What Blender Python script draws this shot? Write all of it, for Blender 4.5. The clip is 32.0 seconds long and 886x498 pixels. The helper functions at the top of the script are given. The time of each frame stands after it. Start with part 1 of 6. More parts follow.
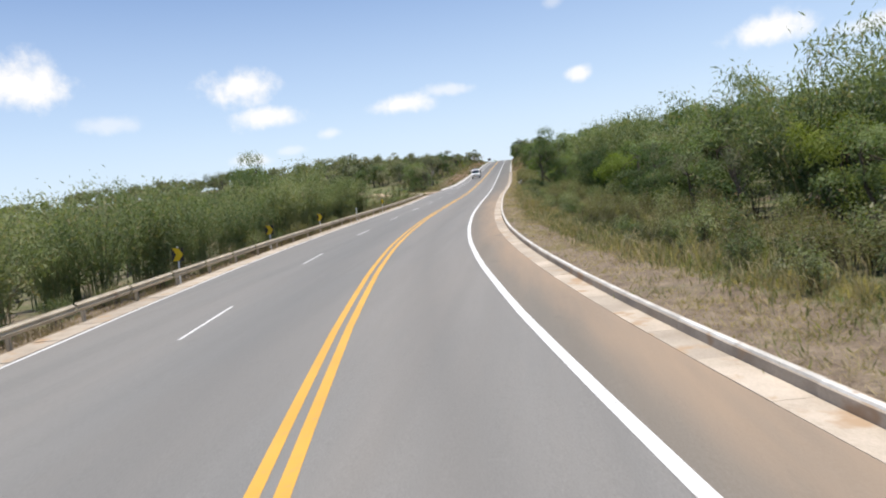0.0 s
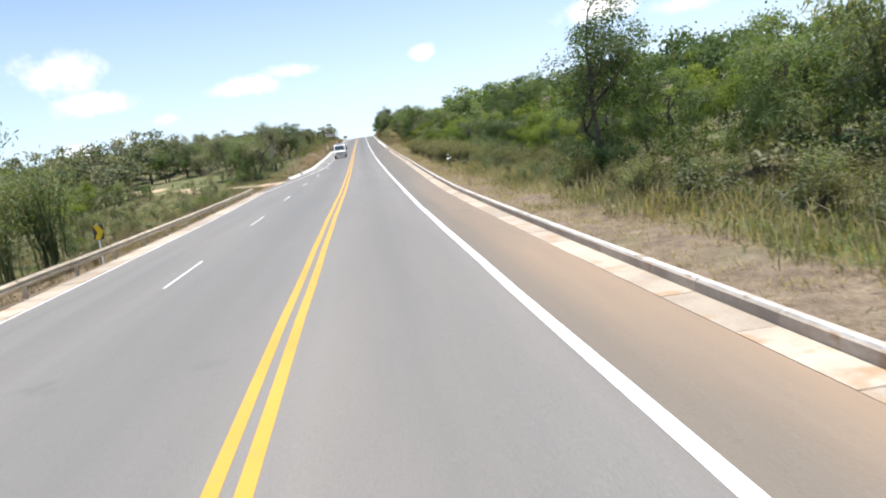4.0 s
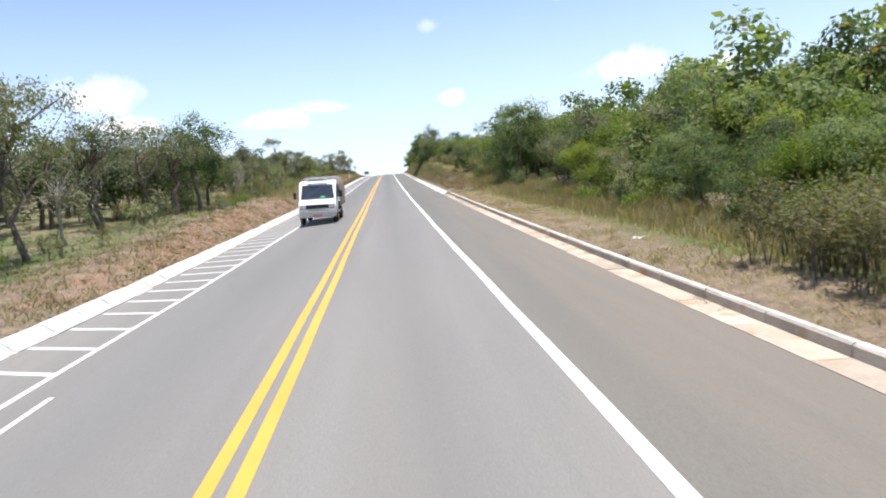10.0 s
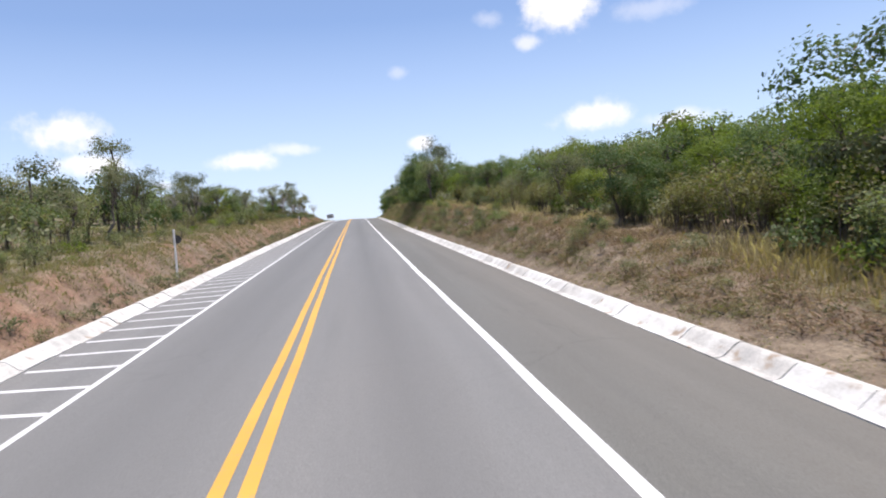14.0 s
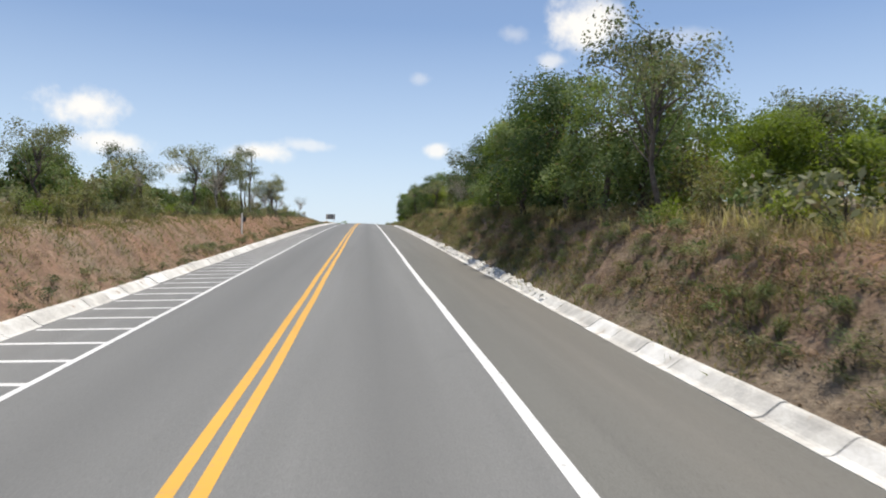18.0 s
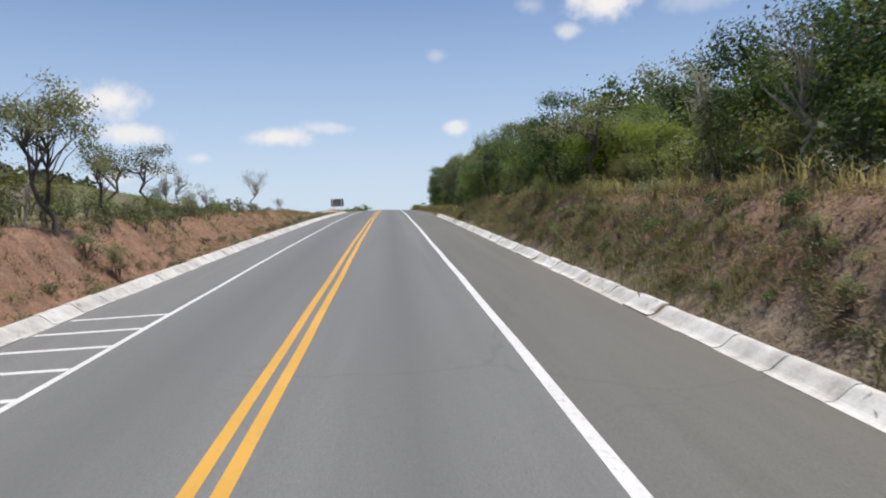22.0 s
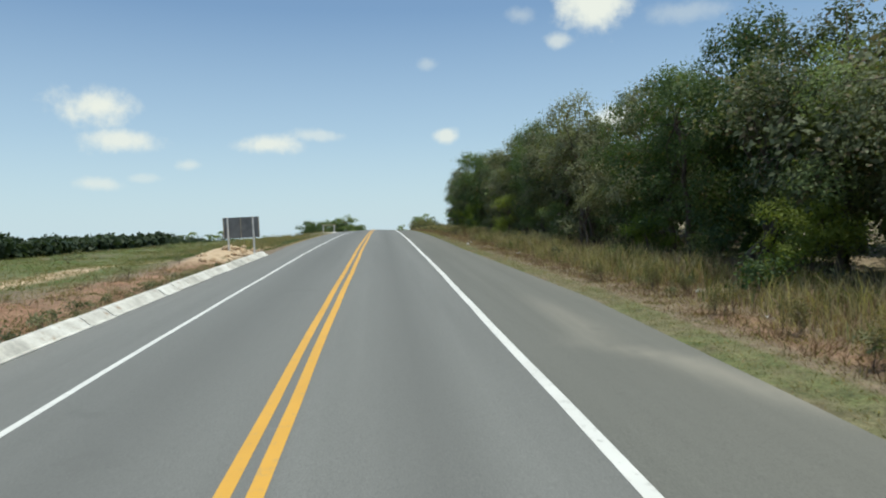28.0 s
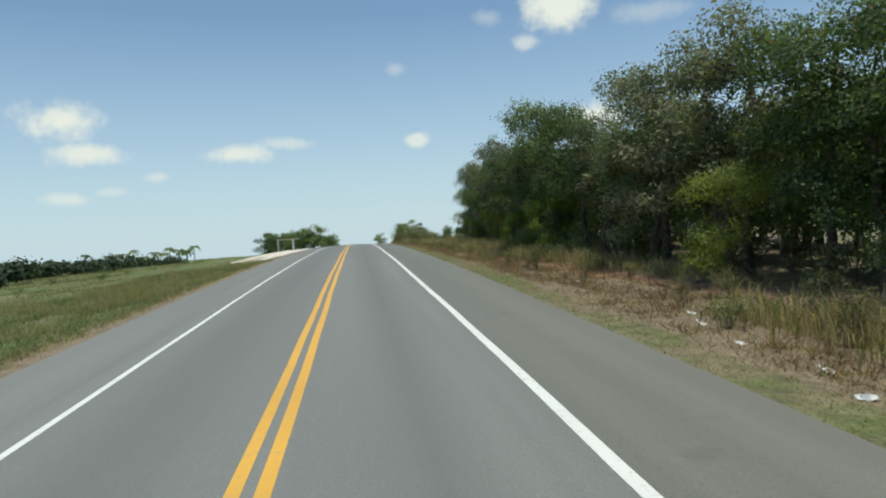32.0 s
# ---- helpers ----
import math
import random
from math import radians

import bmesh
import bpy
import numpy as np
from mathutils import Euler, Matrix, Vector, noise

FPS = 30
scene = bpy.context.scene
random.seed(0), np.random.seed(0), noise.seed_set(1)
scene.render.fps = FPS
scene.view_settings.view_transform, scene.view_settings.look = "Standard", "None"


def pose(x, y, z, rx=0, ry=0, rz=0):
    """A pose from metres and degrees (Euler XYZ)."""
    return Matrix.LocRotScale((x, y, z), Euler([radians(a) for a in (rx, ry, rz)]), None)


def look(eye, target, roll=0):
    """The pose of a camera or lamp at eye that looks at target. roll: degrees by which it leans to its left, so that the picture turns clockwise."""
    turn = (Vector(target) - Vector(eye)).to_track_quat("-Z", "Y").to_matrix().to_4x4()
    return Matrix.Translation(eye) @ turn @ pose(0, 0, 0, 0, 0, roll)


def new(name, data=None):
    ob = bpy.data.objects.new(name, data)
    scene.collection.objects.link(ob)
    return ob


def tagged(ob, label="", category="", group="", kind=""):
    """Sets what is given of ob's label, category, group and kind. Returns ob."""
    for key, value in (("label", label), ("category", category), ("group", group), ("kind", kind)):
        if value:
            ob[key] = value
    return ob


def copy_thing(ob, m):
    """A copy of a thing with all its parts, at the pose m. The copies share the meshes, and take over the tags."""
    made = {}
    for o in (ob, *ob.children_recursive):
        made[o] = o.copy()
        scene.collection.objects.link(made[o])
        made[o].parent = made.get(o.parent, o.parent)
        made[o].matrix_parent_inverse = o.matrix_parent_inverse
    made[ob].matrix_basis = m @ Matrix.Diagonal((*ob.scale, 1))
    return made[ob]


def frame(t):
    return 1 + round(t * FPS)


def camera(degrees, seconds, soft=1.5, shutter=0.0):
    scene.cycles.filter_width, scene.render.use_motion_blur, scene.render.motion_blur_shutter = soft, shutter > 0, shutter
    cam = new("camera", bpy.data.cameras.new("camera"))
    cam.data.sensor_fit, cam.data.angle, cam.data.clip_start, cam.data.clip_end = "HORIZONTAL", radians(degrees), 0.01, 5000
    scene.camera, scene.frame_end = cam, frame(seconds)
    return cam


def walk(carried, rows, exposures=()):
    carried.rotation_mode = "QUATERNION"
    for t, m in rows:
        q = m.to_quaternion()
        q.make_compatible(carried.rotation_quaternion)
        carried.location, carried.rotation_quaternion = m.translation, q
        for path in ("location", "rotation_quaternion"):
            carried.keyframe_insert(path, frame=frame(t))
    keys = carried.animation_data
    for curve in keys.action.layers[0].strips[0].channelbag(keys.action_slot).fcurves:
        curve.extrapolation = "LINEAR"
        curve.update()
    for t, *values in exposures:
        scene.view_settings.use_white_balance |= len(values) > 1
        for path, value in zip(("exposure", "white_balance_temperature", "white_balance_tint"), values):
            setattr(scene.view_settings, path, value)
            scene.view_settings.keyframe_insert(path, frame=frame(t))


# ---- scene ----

# The road: stations s in metres along the double yellow line, offsets u to its right.
GRADE_S = [-140, 0, 20, 40, 60, 80, 100, 120, 140, 160, 190, 220, 250, 280, 310, 340, 370, 400, 430, 460, 490, 520, 550, 580, 610, 640, 670, 700, 730, 760, 790, 820, 850, 880, 910]
GRADE = [-0.0406, -0.0106, 0.0019, 0.0144, 0.0228, 0.0239, 0.0242, 0.0295, 0.0384, 0.0427, 0.0495, 0.0538, 0.0565, 0.0574, 0.0573, 0.0595, 0.0561, 0.0517, 0.0457, 0.0397, 0.0325, 0.025, 0.0168, 0.0088, 0.0016, -0.0048, -0.0106, -0.0155, -0.0198, -0.0233, -0.0261, -0.0282, -0.0295, -0.0301, -0.0304]
HEAD_S = [-140, 0, 20, 35, 50, 65, 80, 95, 110, 130, 150, 165, 300, 600, 900]
HEAD = [-0.5551, -0.2387, -0.1935, -0.1483, -0.1001, -0.0503, -0.0222, -0.0128, -0.006, -0.0047, -0.0075, -0.007, -0.0009, 0.0083, 0.0003]
CROWN = 0.0376
EYE = 2.523
S0 = -140
_s = np.arange(S0, 4200, 1.0)
_g = np.interp(_s, GRADE_S, GRADE)
_g = np.where(_s > 1000, np.maximum(_g, -0.0306) * np.exp(-(_s - 1000) / 300), _g)
_h = np.interp(_s, HEAD_S, HEAD)


def _sum(a):
    c = np.concatenate([[0], np.cumsum((a[1:] + a[:-1]) / 2)])
    return c - c[-S0]


_X, _Y, _Z = _sum(np.sin(_h)), _sum(np.cos(_h)), _sum(_g)


def along(s):
    """Centre line at station s: x, y, z, heading."""
    return np.interp(s, _s, _X), np.interp(s, _s, _Y), np.interp(s, _s, _Z), np.interp(s, _s, _h)


def place(s, u, dz=0.0):
    """A point at station s, u metres right of the yellow line, dz over the road's crowned surface."""
    x, y, z, h = along(s)
    return Vector((x + u * math.cos(h), y - u * math.sin(h), z + dz - CROWN * min(abs(u), 7)))


def places(s, u, dz=0.0):
    x, y, z, h = along(s)
    return np.stack(np.broadcast_arrays(x + u * np.cos(h), y - u * np.sin(h), z + dz - CROWN * np.minimum(np.abs(u), 7)), -1)


cam = camera(63.27, 32.0, soft=2.0, shutter=0.1)
ROWS = [(0, 20.6, 1.378, 5.951, -4.218, 7.04), (0.5, 28.1, 1.4, 3.154, -4.843, 8.169), (1, 35.6, 1.417, 2.1, -7.422, 5.111),
        (1.5, 43.1, 1.395, -1.992, -6.381, 8.387), (2, 50.6, 1.385, -3.041, -7.783, 7.787), (2.5, 58.1, 1.35, -3.679, -6.268, 8.432),
        (3, 65.6, 1.304, -4.342, -6.464, 7.464), (3.5, 73.07, 1.381, -5.949, -7.469, 9.559), (5.5, 102.93, 1.479, -4.921, -6.867, 7.788),
        (6, 110.4, 1.492, -4.672, -4.889, 6.534), (6.5, 118.1, 1.569, -4.818, -2.349, 6.677), (7, 125.6, 1.65, -3.339, -1.694, 8.367),
        (7.5, 133.2, 1.663, -2.424, -4.587, 8.708), (8, 140.8, 1.675, -2.721, -4.153, 6.219), (8.5, 148.55, 1.651, -3.15, -2.31, 6.46),
        (9, 156.4, 1.629, -3.59, -4.23, 6.37), (9.5, 164.2, 1.618, -4.82, -4.87, 6.65), (10, 171.95, 1.608, -4.06, -3.8, 5.89),
        (10.5, 179.66, 1.615, -4.16, -4.24, 6.12), (11, 187.32, 1.622, -5.25, -4.83, 5.81), (11.5, 194.95, 1.63, -4.97, -2.21, 5.08),
        (12, 202.53, 1.639, -5.51, -3.92, 5.97), (12.5, 210.07, 1.582, -6, -5.08, 5.91), (13, 217.57, 1.525, -5.24, -2.7, 6.22),
        (13.5, 225.03, 1.414, -5.8, -1.35, 5.94), (14, 232.45, 1.302, -6.69, -0.5, 4.8), (14.5, 239.84, 1.322, -6.08, 0.93, 0.95),
        (16.5, 269.15, 1.4, -7.16, 0.01, -0.58), (17, 276.41, 1.419, -6.88, -0.58, 0.68), (17.5, 283.64, 1.464, -7.56, -1.76, 0.53),
        (18, 290.84, 1.508, -6.23, 0.23, -0.62), (18.5, 298.01, 1.561, -5.36, 0.97, -0.56), (19, 305.15, 1.613, -5.03, 0.56, 0.79),
        (19.5, 312.26, 1.587, -5.41, -1.01, 1.1), (20, 319.33, 1.561, -6.4, 0.05, 1.38), (20.5, 326.37, 1.557, -7.77, -1.5, 0.83),
        (21, 333.36, 1.552, -5.1, -1.41, 0.75), (21.5, 340.31, 1.563, -5.89, -1.37, 3.15), (22, 347.22, 1.575, -4.34, -1.55, 1.81),
        (22.5, 354.07, 1.555, -5.46, 0.5, 2.04), (23, 360.89, 1.535, -3.7, -0.27, 1.37), (23.5, 367.64, 1.492, -3.91, -0.25, 1.66),
        (24, 374.3, 1.449, -5.19, -0.04, 1.98), (24.5, 380.87, 1.38, -5.84, -0.43, 2.86), (25, 387.36, 1.31, -4.27, -1.49, 1.77),
        (25.5, 393.77, 1.306, -5.54, -0.99, 0.92), (27.5, 418.72, 1.29, -6.3, 0.37, 1.56), (28, 424.78, 1.286, -5.15, -0.93, 1.52),
        (28.5, 430.75, 1.289, -5.7, -0.08, 1.38), (29, 436.6, 1.292, -6.47, -1.53, 3.03), (29.5, 442.34, 1.248, -6.51, -1.21, 2.15),
        (30, 447.95, 1.205, -3.64, -0.01, 2.05), (30.5, 453.44, 1.177, -5.16, -1.09, 0.86), (31, 458.82, 1.149, -4.59, -1.06, 1.74),
        (31.5, 464.08, 1.134, -5.65, -0.19, 1.98), (32, 469.22, 1.12, -7.18, -0.71, 3.5)]
walk(cam, [(t, Matrix.Translation(place(s, u, EYE)) @ pose(0, 0, 0, 90 + p, r, y)) for t, s, u, y, p, r in ROWS],
     exposures=[(0, 0.38, 6650, 10), (1, 0.36, 6450, 8), (3, 0.72, 6600, 9), (6, 0.75, 6550, 10), (7, 0.38, 6550, 3), (8, 0.75, 6450, 7), (10, 0.82, 6600, 11), (12.5, 0.88, 6300, 13), (13.5, 0.66, 6450, 14), (14.4, 0.42, 6500, 15), (16.5, 0.14, 6550, -5), (17.3, 0.16, 6600, -4), (18, 0.32, 6800, 9), (20, 0.1, 6550, 13), (22, 0.1, 6550, 11), (24, 0.04, 6500, -2), (28, 0.05, 6600, -3), (29, 0.03, 6600, -3), (30, 0.14, 6600, 2), (31, 0.05, 6650, -4), (32, 0.01, 6650, -4)])

# ---- light ----
SUN_AZ, SUN_EL = 128.0, 81.0   # degrees right of the far road, degrees up
_d = Vector((math.sin(radians(SUN_AZ)) * math.cos(radians(SUN_EL)), math.cos(radians(SUN_AZ)) * math.cos(radians(SUN_EL)), math.sin(radians(SUN_EL))))
sun = new("sun", bpy.data.lights.new("sun", "SUN"))
sun.data.energy, sun.data.angle, sun.data.color = 4.2, radians(0.53), (1.0, 0.95, 0.87)
sun.matrix_world = look((0, 0, 300), Vector((0, 0, 300)) - _d)

world = bpy.data.worlds.new("sky")
scene.world = world
world.use_nodes = True
wt = world.node_tree
wt.nodes.clear()


def wnode(kind, **kw):
    nd = wt.nodes.new(kind)
    for k, v in kw.items():
        if k == "op":
            nd.operation = v
        else:
            nd.inputs[int(k[1:])].default_value = v
    return nd


sky = wt.nodes.new("ShaderNodeTexSky")
sky.sky_type, sky.sun_disc = "NISHITA", False
sky.sun_elevation, sky.sun_rotation = radians(SUN_EL), radians(SUN_AZ)
sky.altitude, sky.air_density, sky.dust_density, sky.ozone_density = 900, 1.0, 0.7, 2.2
bg = wt.nodes.new("ShaderNodeBackground")
bg.inputs[1].default_value = 0.11
tint = wt.nodes.new("ShaderNodeMix")
tint.data_type, tint.blend_type = "RGBA", "MULTIPLY"
tint.inputs[0].default_value, tint.inputs[7].default_value = 1.0, (0.87, 0.98, 1.12, 1)
wt.links.new(sky.outputs[0], tint.inputs[6])
haze = wt.nodes.new("ShaderNodeMix")   # dry-season haze, thickest at the horizon
haze.data_type = "RGBA"
haze.inputs[7].default_value = (5.3, 6.2, 7.3, 1)
up_ = wt.nodes.new("ShaderNodeSeparateXYZ")
hz = wt.nodes.new("ShaderNodeValToRGB")
for q, (p_, v_) in enumerate(((0.0, 0.98), (0.14, 0.5), (0.3, 0.14), (1.0, 0.03))):
    e_ = hz.color_ramp.elements[q] if q < 2 else hz.color_ramp.elements.new(p_)
    e_.position, e_.color = p_, (v_, v_, v_, 1)
gen = wt.nodes.new("ShaderNodeTexCoord")
wt.links.new(gen.outputs["Generated"], up_.inputs[0])
wt.links.new(up_.outputs[2], hz.inputs[0])
wt.links.new(hz.outputs[0], haze.inputs[0])
wt.links.new(tint.outputs[2], haze.inputs[6])
wt.links.new(haze.outputs[2], bg.inputs[0])
co = wt.nodes.new("ShaderNodeTexCoord")
puff = wnode("ShaderNodeTexNoise", i2=16.0, i3=6.0, i4=0.6)
wt.links.new(co.outputs["Generated"], puff.inputs["Vector"])
wisp = wnode("ShaderNodeTexNoise", i2=45.0, i3=5.0, i4=0.6)
wt.links.new(co.outputs["Generated"], wisp.inputs["Vector"])
mix_n = wnode("ShaderNodeMath", op="MULTIPLY_ADD", i1=0.45)
wt.links.new(wisp.outputs["Fac"], mix_n.inputs[0])
wt.links.new(puff.outputs["Fac"], mix_n.inputs[2])
# small fair-weather clouds: azimuth, elevation, half width, half height in degrees, density
CLOUDS = [(-20.3, 9.9, 3.6, 1.55, 1.0), (-18.5, 7.6, 2.9, 1.0, 0.9), (-8.3, 7.5, 3.2, 0.9, 0.9), (-4.6, 8.2, 2.6, 0.6, 0.5),
          (5.6, 8.0, 1.15, 0.62, 0.8), (17.3, 17.3, 3.0, 2.2, 1.0), (14.6, 14.8, 1.2, 0.7, 0.6), (19.1, 8.8, 2.9, 1.2, 0.95),
          (25.4, 7.8, 2.9, 0.75, 0.6), (4.2, 13.5, 0.9, 0.6, 0.3), (-20.4, 4.5, 2.0, 0.55, 0.6), (-14.1, 5.9, 1.0, 0.5, 0.5),
          (-17.4, 4.9, 1.3, 0.4, 0.35), (11.6, 16.8, 1.5, 0.8, 0.3), (-35.8, 11.0, 4.2, 2.0, 1.0), (-30.0, 8.0, 2.5, 0.8, 0.4), (24.0, 16.0, 3.0, 1.0, 0.3)]
total = None
for az, el, w, h, dens in CLOUDS:
    a, e = radians(az), radians(el)
    c = Vector((math.sin(a) * math.cos(e), math.cos(a) * math.cos(e), math.sin(e)))
    right = Vector((math.cos(a), -math.sin(a), 0))
    up = right.cross(c)
    sub = wnode("ShaderNodeVectorMath", op="SUBTRACT", i1=c)
    wt.links.new(co.outputs["Generated"], sub.inputs[0])
    comb = wt.nodes.new("ShaderNodeCombineXYZ")
    for i, v in enumerate((right / radians(w * 1.12), up / radians(h * 1.15), c * 6)):
        dot = wnode("ShaderNodeVectorMath", op="DOT_PRODUCT", i1=v)
        wt.links.new(sub.outputs[0], dot.inputs[0])
        wt.links.new(dot.outputs["Value"], comb.inputs[i])
    ln = wnode("ShaderNodeVectorMath", op="LENGTH")
    wt.links.new(comb.outputs[0], ln.inputs[0])
    body = wnode("ShaderNodeMath", op="MULTIPLY_ADD", i1=-0.62)
    wt.links.new(ln.outputs["Value"], body.inputs[0])
    wt.links.new(mix_n.outputs[0], body.inputs[2])
    ramp = wt.nodes.new("ShaderNodeMapRange")
    ramp.interpolation_type = "SMOOTHSTEP"
    for i, v in enumerate((0.12, 0.62, 0.0, dens)):
        ramp.inputs[1 + i].default_value = v
    wt.links.new(body.outputs[0], ramp.inputs[0])
    if total is None:
        total = ramp.outputs[0]
    else:
        mx = wnode("ShaderNodeMath", op="MAXIMUM")
        wt.links.new(total, mx.inputs[0])
        wt.links.new(ramp.outputs[0], mx.inputs[1])
        total = mx.outputs[0]
cloud_bg = wt.nodes.new("ShaderNodeBackground")
cloud_bg.inputs[0].default_value, cloud_bg.inputs[1].default_value = (1.0, 0.985, 0.97, 1), 0.84
ms = wt.nodes.new("ShaderNodeMixShader")
out = wt.nodes.new("ShaderNodeOutputWorld")
wt.links.new(total, ms.inputs[0])
wt.links.new(bg.outputs[0], ms.inputs[1])
wt.links.new(cloud_bg.outputs[0], ms.inputs[2])
wt.links.new(ms.outputs[0], out.inputs[0])

# ---- materials ----
def material(name, rough=0.8, metal=0.0):
    m = bpy.data.materials.new(name)
    m.use_nodes = True
    b = m.node_tree.nodes["Principled BSDF"]
    b.inputs["Roughness"].default_value, b.inputs["Metallic"].default_value = rough, metal
    b.inputs["Specular IOR Level"].default_value = 0.3
    return m, m.node_tree, b


def noise_fac(nt, scale, detail=4.0, coord="Position", stretch=None, rough=0.55):
    tc = nt.nodes.new("ShaderNodeNewGeometry")
    n = nt.nodes.new("ShaderNodeTexNoise")
    n.inputs["Scale"].default_value, n.inputs["Detail"].default_value, n.inputs["Roughness"].default_value = scale, detail, rough
    if stretch:
        mp = nt.nodes.new("ShaderNodeMapping")
        mp.inputs["Scale"].default_value = stretch
        nt.links.new(tc.outputs[coord], mp.inputs[0])
        nt.links.new(mp.outputs[0], n.inputs[0])
    else:
        nt.links.new(tc.outputs[coord], n.inputs[0])
    return n.outputs["Fac"]


def ramp(nt, fac, *stops):
    r = nt.nodes.new("ShaderNodeValToRGB")
    el = r.color_ramp.elements
    while len(el) < len(stops):
        el.new(0.5)
    for e, (p, c) in zip(el, stops):
        e.position = p
        e.color = (*c, 1) if len(c) == 3 else c
    nt.links.new(fac, r.inputs[0])
    return r.outputs[0]


def blend(nt, fac, a, b, kind="MIX"):
    m = nt.nodes.new("ShaderNodeMix")
    m.data_type, m.blend_type = "RGBA", kind
    for sock, v in ((m.inputs[0], fac), (m.inputs[6], a), (m.inputs[7], b)):
        if isinstance(v, (int, float)):
            sock.default_value = v
        elif isinstance(v, tuple):
            sock.default_value = (*v, 1)
        else:
            nt.links.new(v, sock)
    return m.outputs[2]


def bump(nt, b, fac, strength=0.3, dist=0.02):
    n = nt.nodes.new("ShaderNodeBump")
    n.inputs["Strength"].default_value, n.inputs["Distance"].default_value = strength, dist
    nt.links.new(fac, n.inputs["Height"])
    nt.links.new(n.outputs[0], b.inputs["Normal"])


def attr(nt, name):
    a = nt.nodes.new("ShaderNodeAttribute")
    a.attribute_name = name
    return a.outputs["Fac"]


def surface(name, dark, light, scale=3.0, fine=40.0, rough=0.85, metal=0.0, relief=0.3, dist=0.01, rand=0.0, spots=None):
    """A plain weathered surface: two tones in large patches, fine grain, a little relief."""
    m, nt, b = material(name, rough, metal)
    big = noise_fac(nt, scale)
    col = ramp(nt, big, (0.3, dark), (0.7, light))
    grain = noise_fac(nt, fine, 3)
    col = blend(nt, 0.35, col, ramp(nt, grain, (0.3, (0.35, 0.35, 0.35)), (0.75, (0.75, 0.75, 0.75))), "OVERLAY")
    if rand:
        oi = nt.nodes.new("ShaderNodeObjectInfo")
        col = blend(nt, rand, col, ramp(nt, oi.outputs["Random"], (0.0, (0.2, 0.2, 0.2)), (1.0, (0.85, 0.85, 0.85))), "OVERLAY")
    if spots:
        st = noise_fac(nt, spots[0], 5)
        col = blend(nt, ramp(nt, st, (spots[1], (0, 0, 0)), (spots[1] + 0.09, (1, 1, 1))), col, spots[2])
    nt.links.new(col, b.inputs["Base Color"])
    bump(nt, b, grain, relief, dist)
    return m


def asphalt_material(name, base, dirt, amount):
    """Worn asphalt: aggregate grain, long wheel-track streaks, patches, and blown dirt."""
    m, nt, b = material(name, 0.82)
    big = noise_fac(nt, 0.09, 4, stretch=(1, 0.25, 1))
    streak = noise_fac(nt, 0.9, 4, stretch=(1.6, 0.015, 1))
    grain = noise_fac(nt, 55.0, 2)
    c0 = tuple(v * 0.88 for v in base)
    c1 = tuple(v * 1.1 for v in base)
    col = ramp(nt, streak, (0.36, c0), (0.64, c1))
    col = blend(nt, 0.4, col, ramp(nt, big, (0.3, c0), (0.7, c1)))
    col = blend(nt, 0.45, col, ramp(nt, grain, (0.3, (0.25, 0.25, 0.25)), (0.7, (0.8, 0.8, 0.8))), "OVERLAY")
    dust = noise_fac(nt, 0.35, 5, stretch=(1.2, 0.12, 1), rough=0.65)
    fac = nt.nodes.new("ShaderNodeMath")
    fac.operation = "MULTIPLY"
    a = nt.nodes.new("ShaderNodeMath")
    a.operation = "MULTIPLY_ADD"
    a.inputs[1].default_value = amount
    a.inputs[2].default_value = 0.0
    nt.links.new(attr(nt, "dust"), a.inputs[0])
    nt.links.new(ramp(nt, dust, (0.25, (0.25, 0.25, 0.25)), (0.7, (1, 1, 1))), fac.inputs[0])
    nt.links.new(a.outputs[0], fac.inputs[1])
    col = blend(nt, fac.outputs[0], col, dirt)
    oil = nt.nodes.new("ShaderNodeMath")
    oil.operation = "MULTIPLY"
    nt.links.new(attr(nt, "oil"), oil.inputs[0])
    nt.links.new(ramp(nt, streak, (0.3, (0.55, 0.55, 0.55)), (0.7, (1, 1, 1))), oil.inputs[1])
    col = blend(nt, oil.outputs[0], col, tuple(v * 0.62 for v in base))
    crack = nt.nodes.new("ShaderNodeTexVoronoi")
    crack.feature = "DISTANCE_TO_EDGE"
    crack.inputs["Scale"].default_value = 0.16
    tc = nt.nodes.new("ShaderNodeTexCoord")
    wob = nt.nodes.new("ShaderNodeTexNoise")
    wob.inputs["Scale"].default_value = 0.8
    nt.links.new(tc.outputs["Object"], wob.inputs[0])
    addv = nt.nodes.new("ShaderNodeVectorMath")
    nt.links.new(tc.outputs["Object"], addv.inputs[0])
    nt.links.new(wob.outputs["Color"], addv.inputs[1])
    nt.links.new(addv.outputs[0], crack.inputs["Vector"])
    thin = ramp(nt, crack.outputs["Distance"], (0.0, (1, 1, 1)), (0.006, (0, 0, 0)))
    sel = ramp(nt, noise_fac(nt, 0.05, 2), (0.56, (0, 0, 0)), (0.66, (0.3, 0.3, 0.3)))
    col = blend(nt, blend(nt, 1.0, thin, sel, "MULTIPLY"), col, tuple(v * 0.45 for v in base))
    stain = ramp(nt, noise_fac(nt, 0.55, 3), (0.68, (0, 0, 0)), (0.76, (0.35, 0.35, 0.35)))
    col = blend(nt, stain, col, tuple(v * 0.6 for v in base))
    nt.links.new(col, b.inputs["Base Color"])
    bump(nt, b, grain, 0.35, 0.006)
    return m


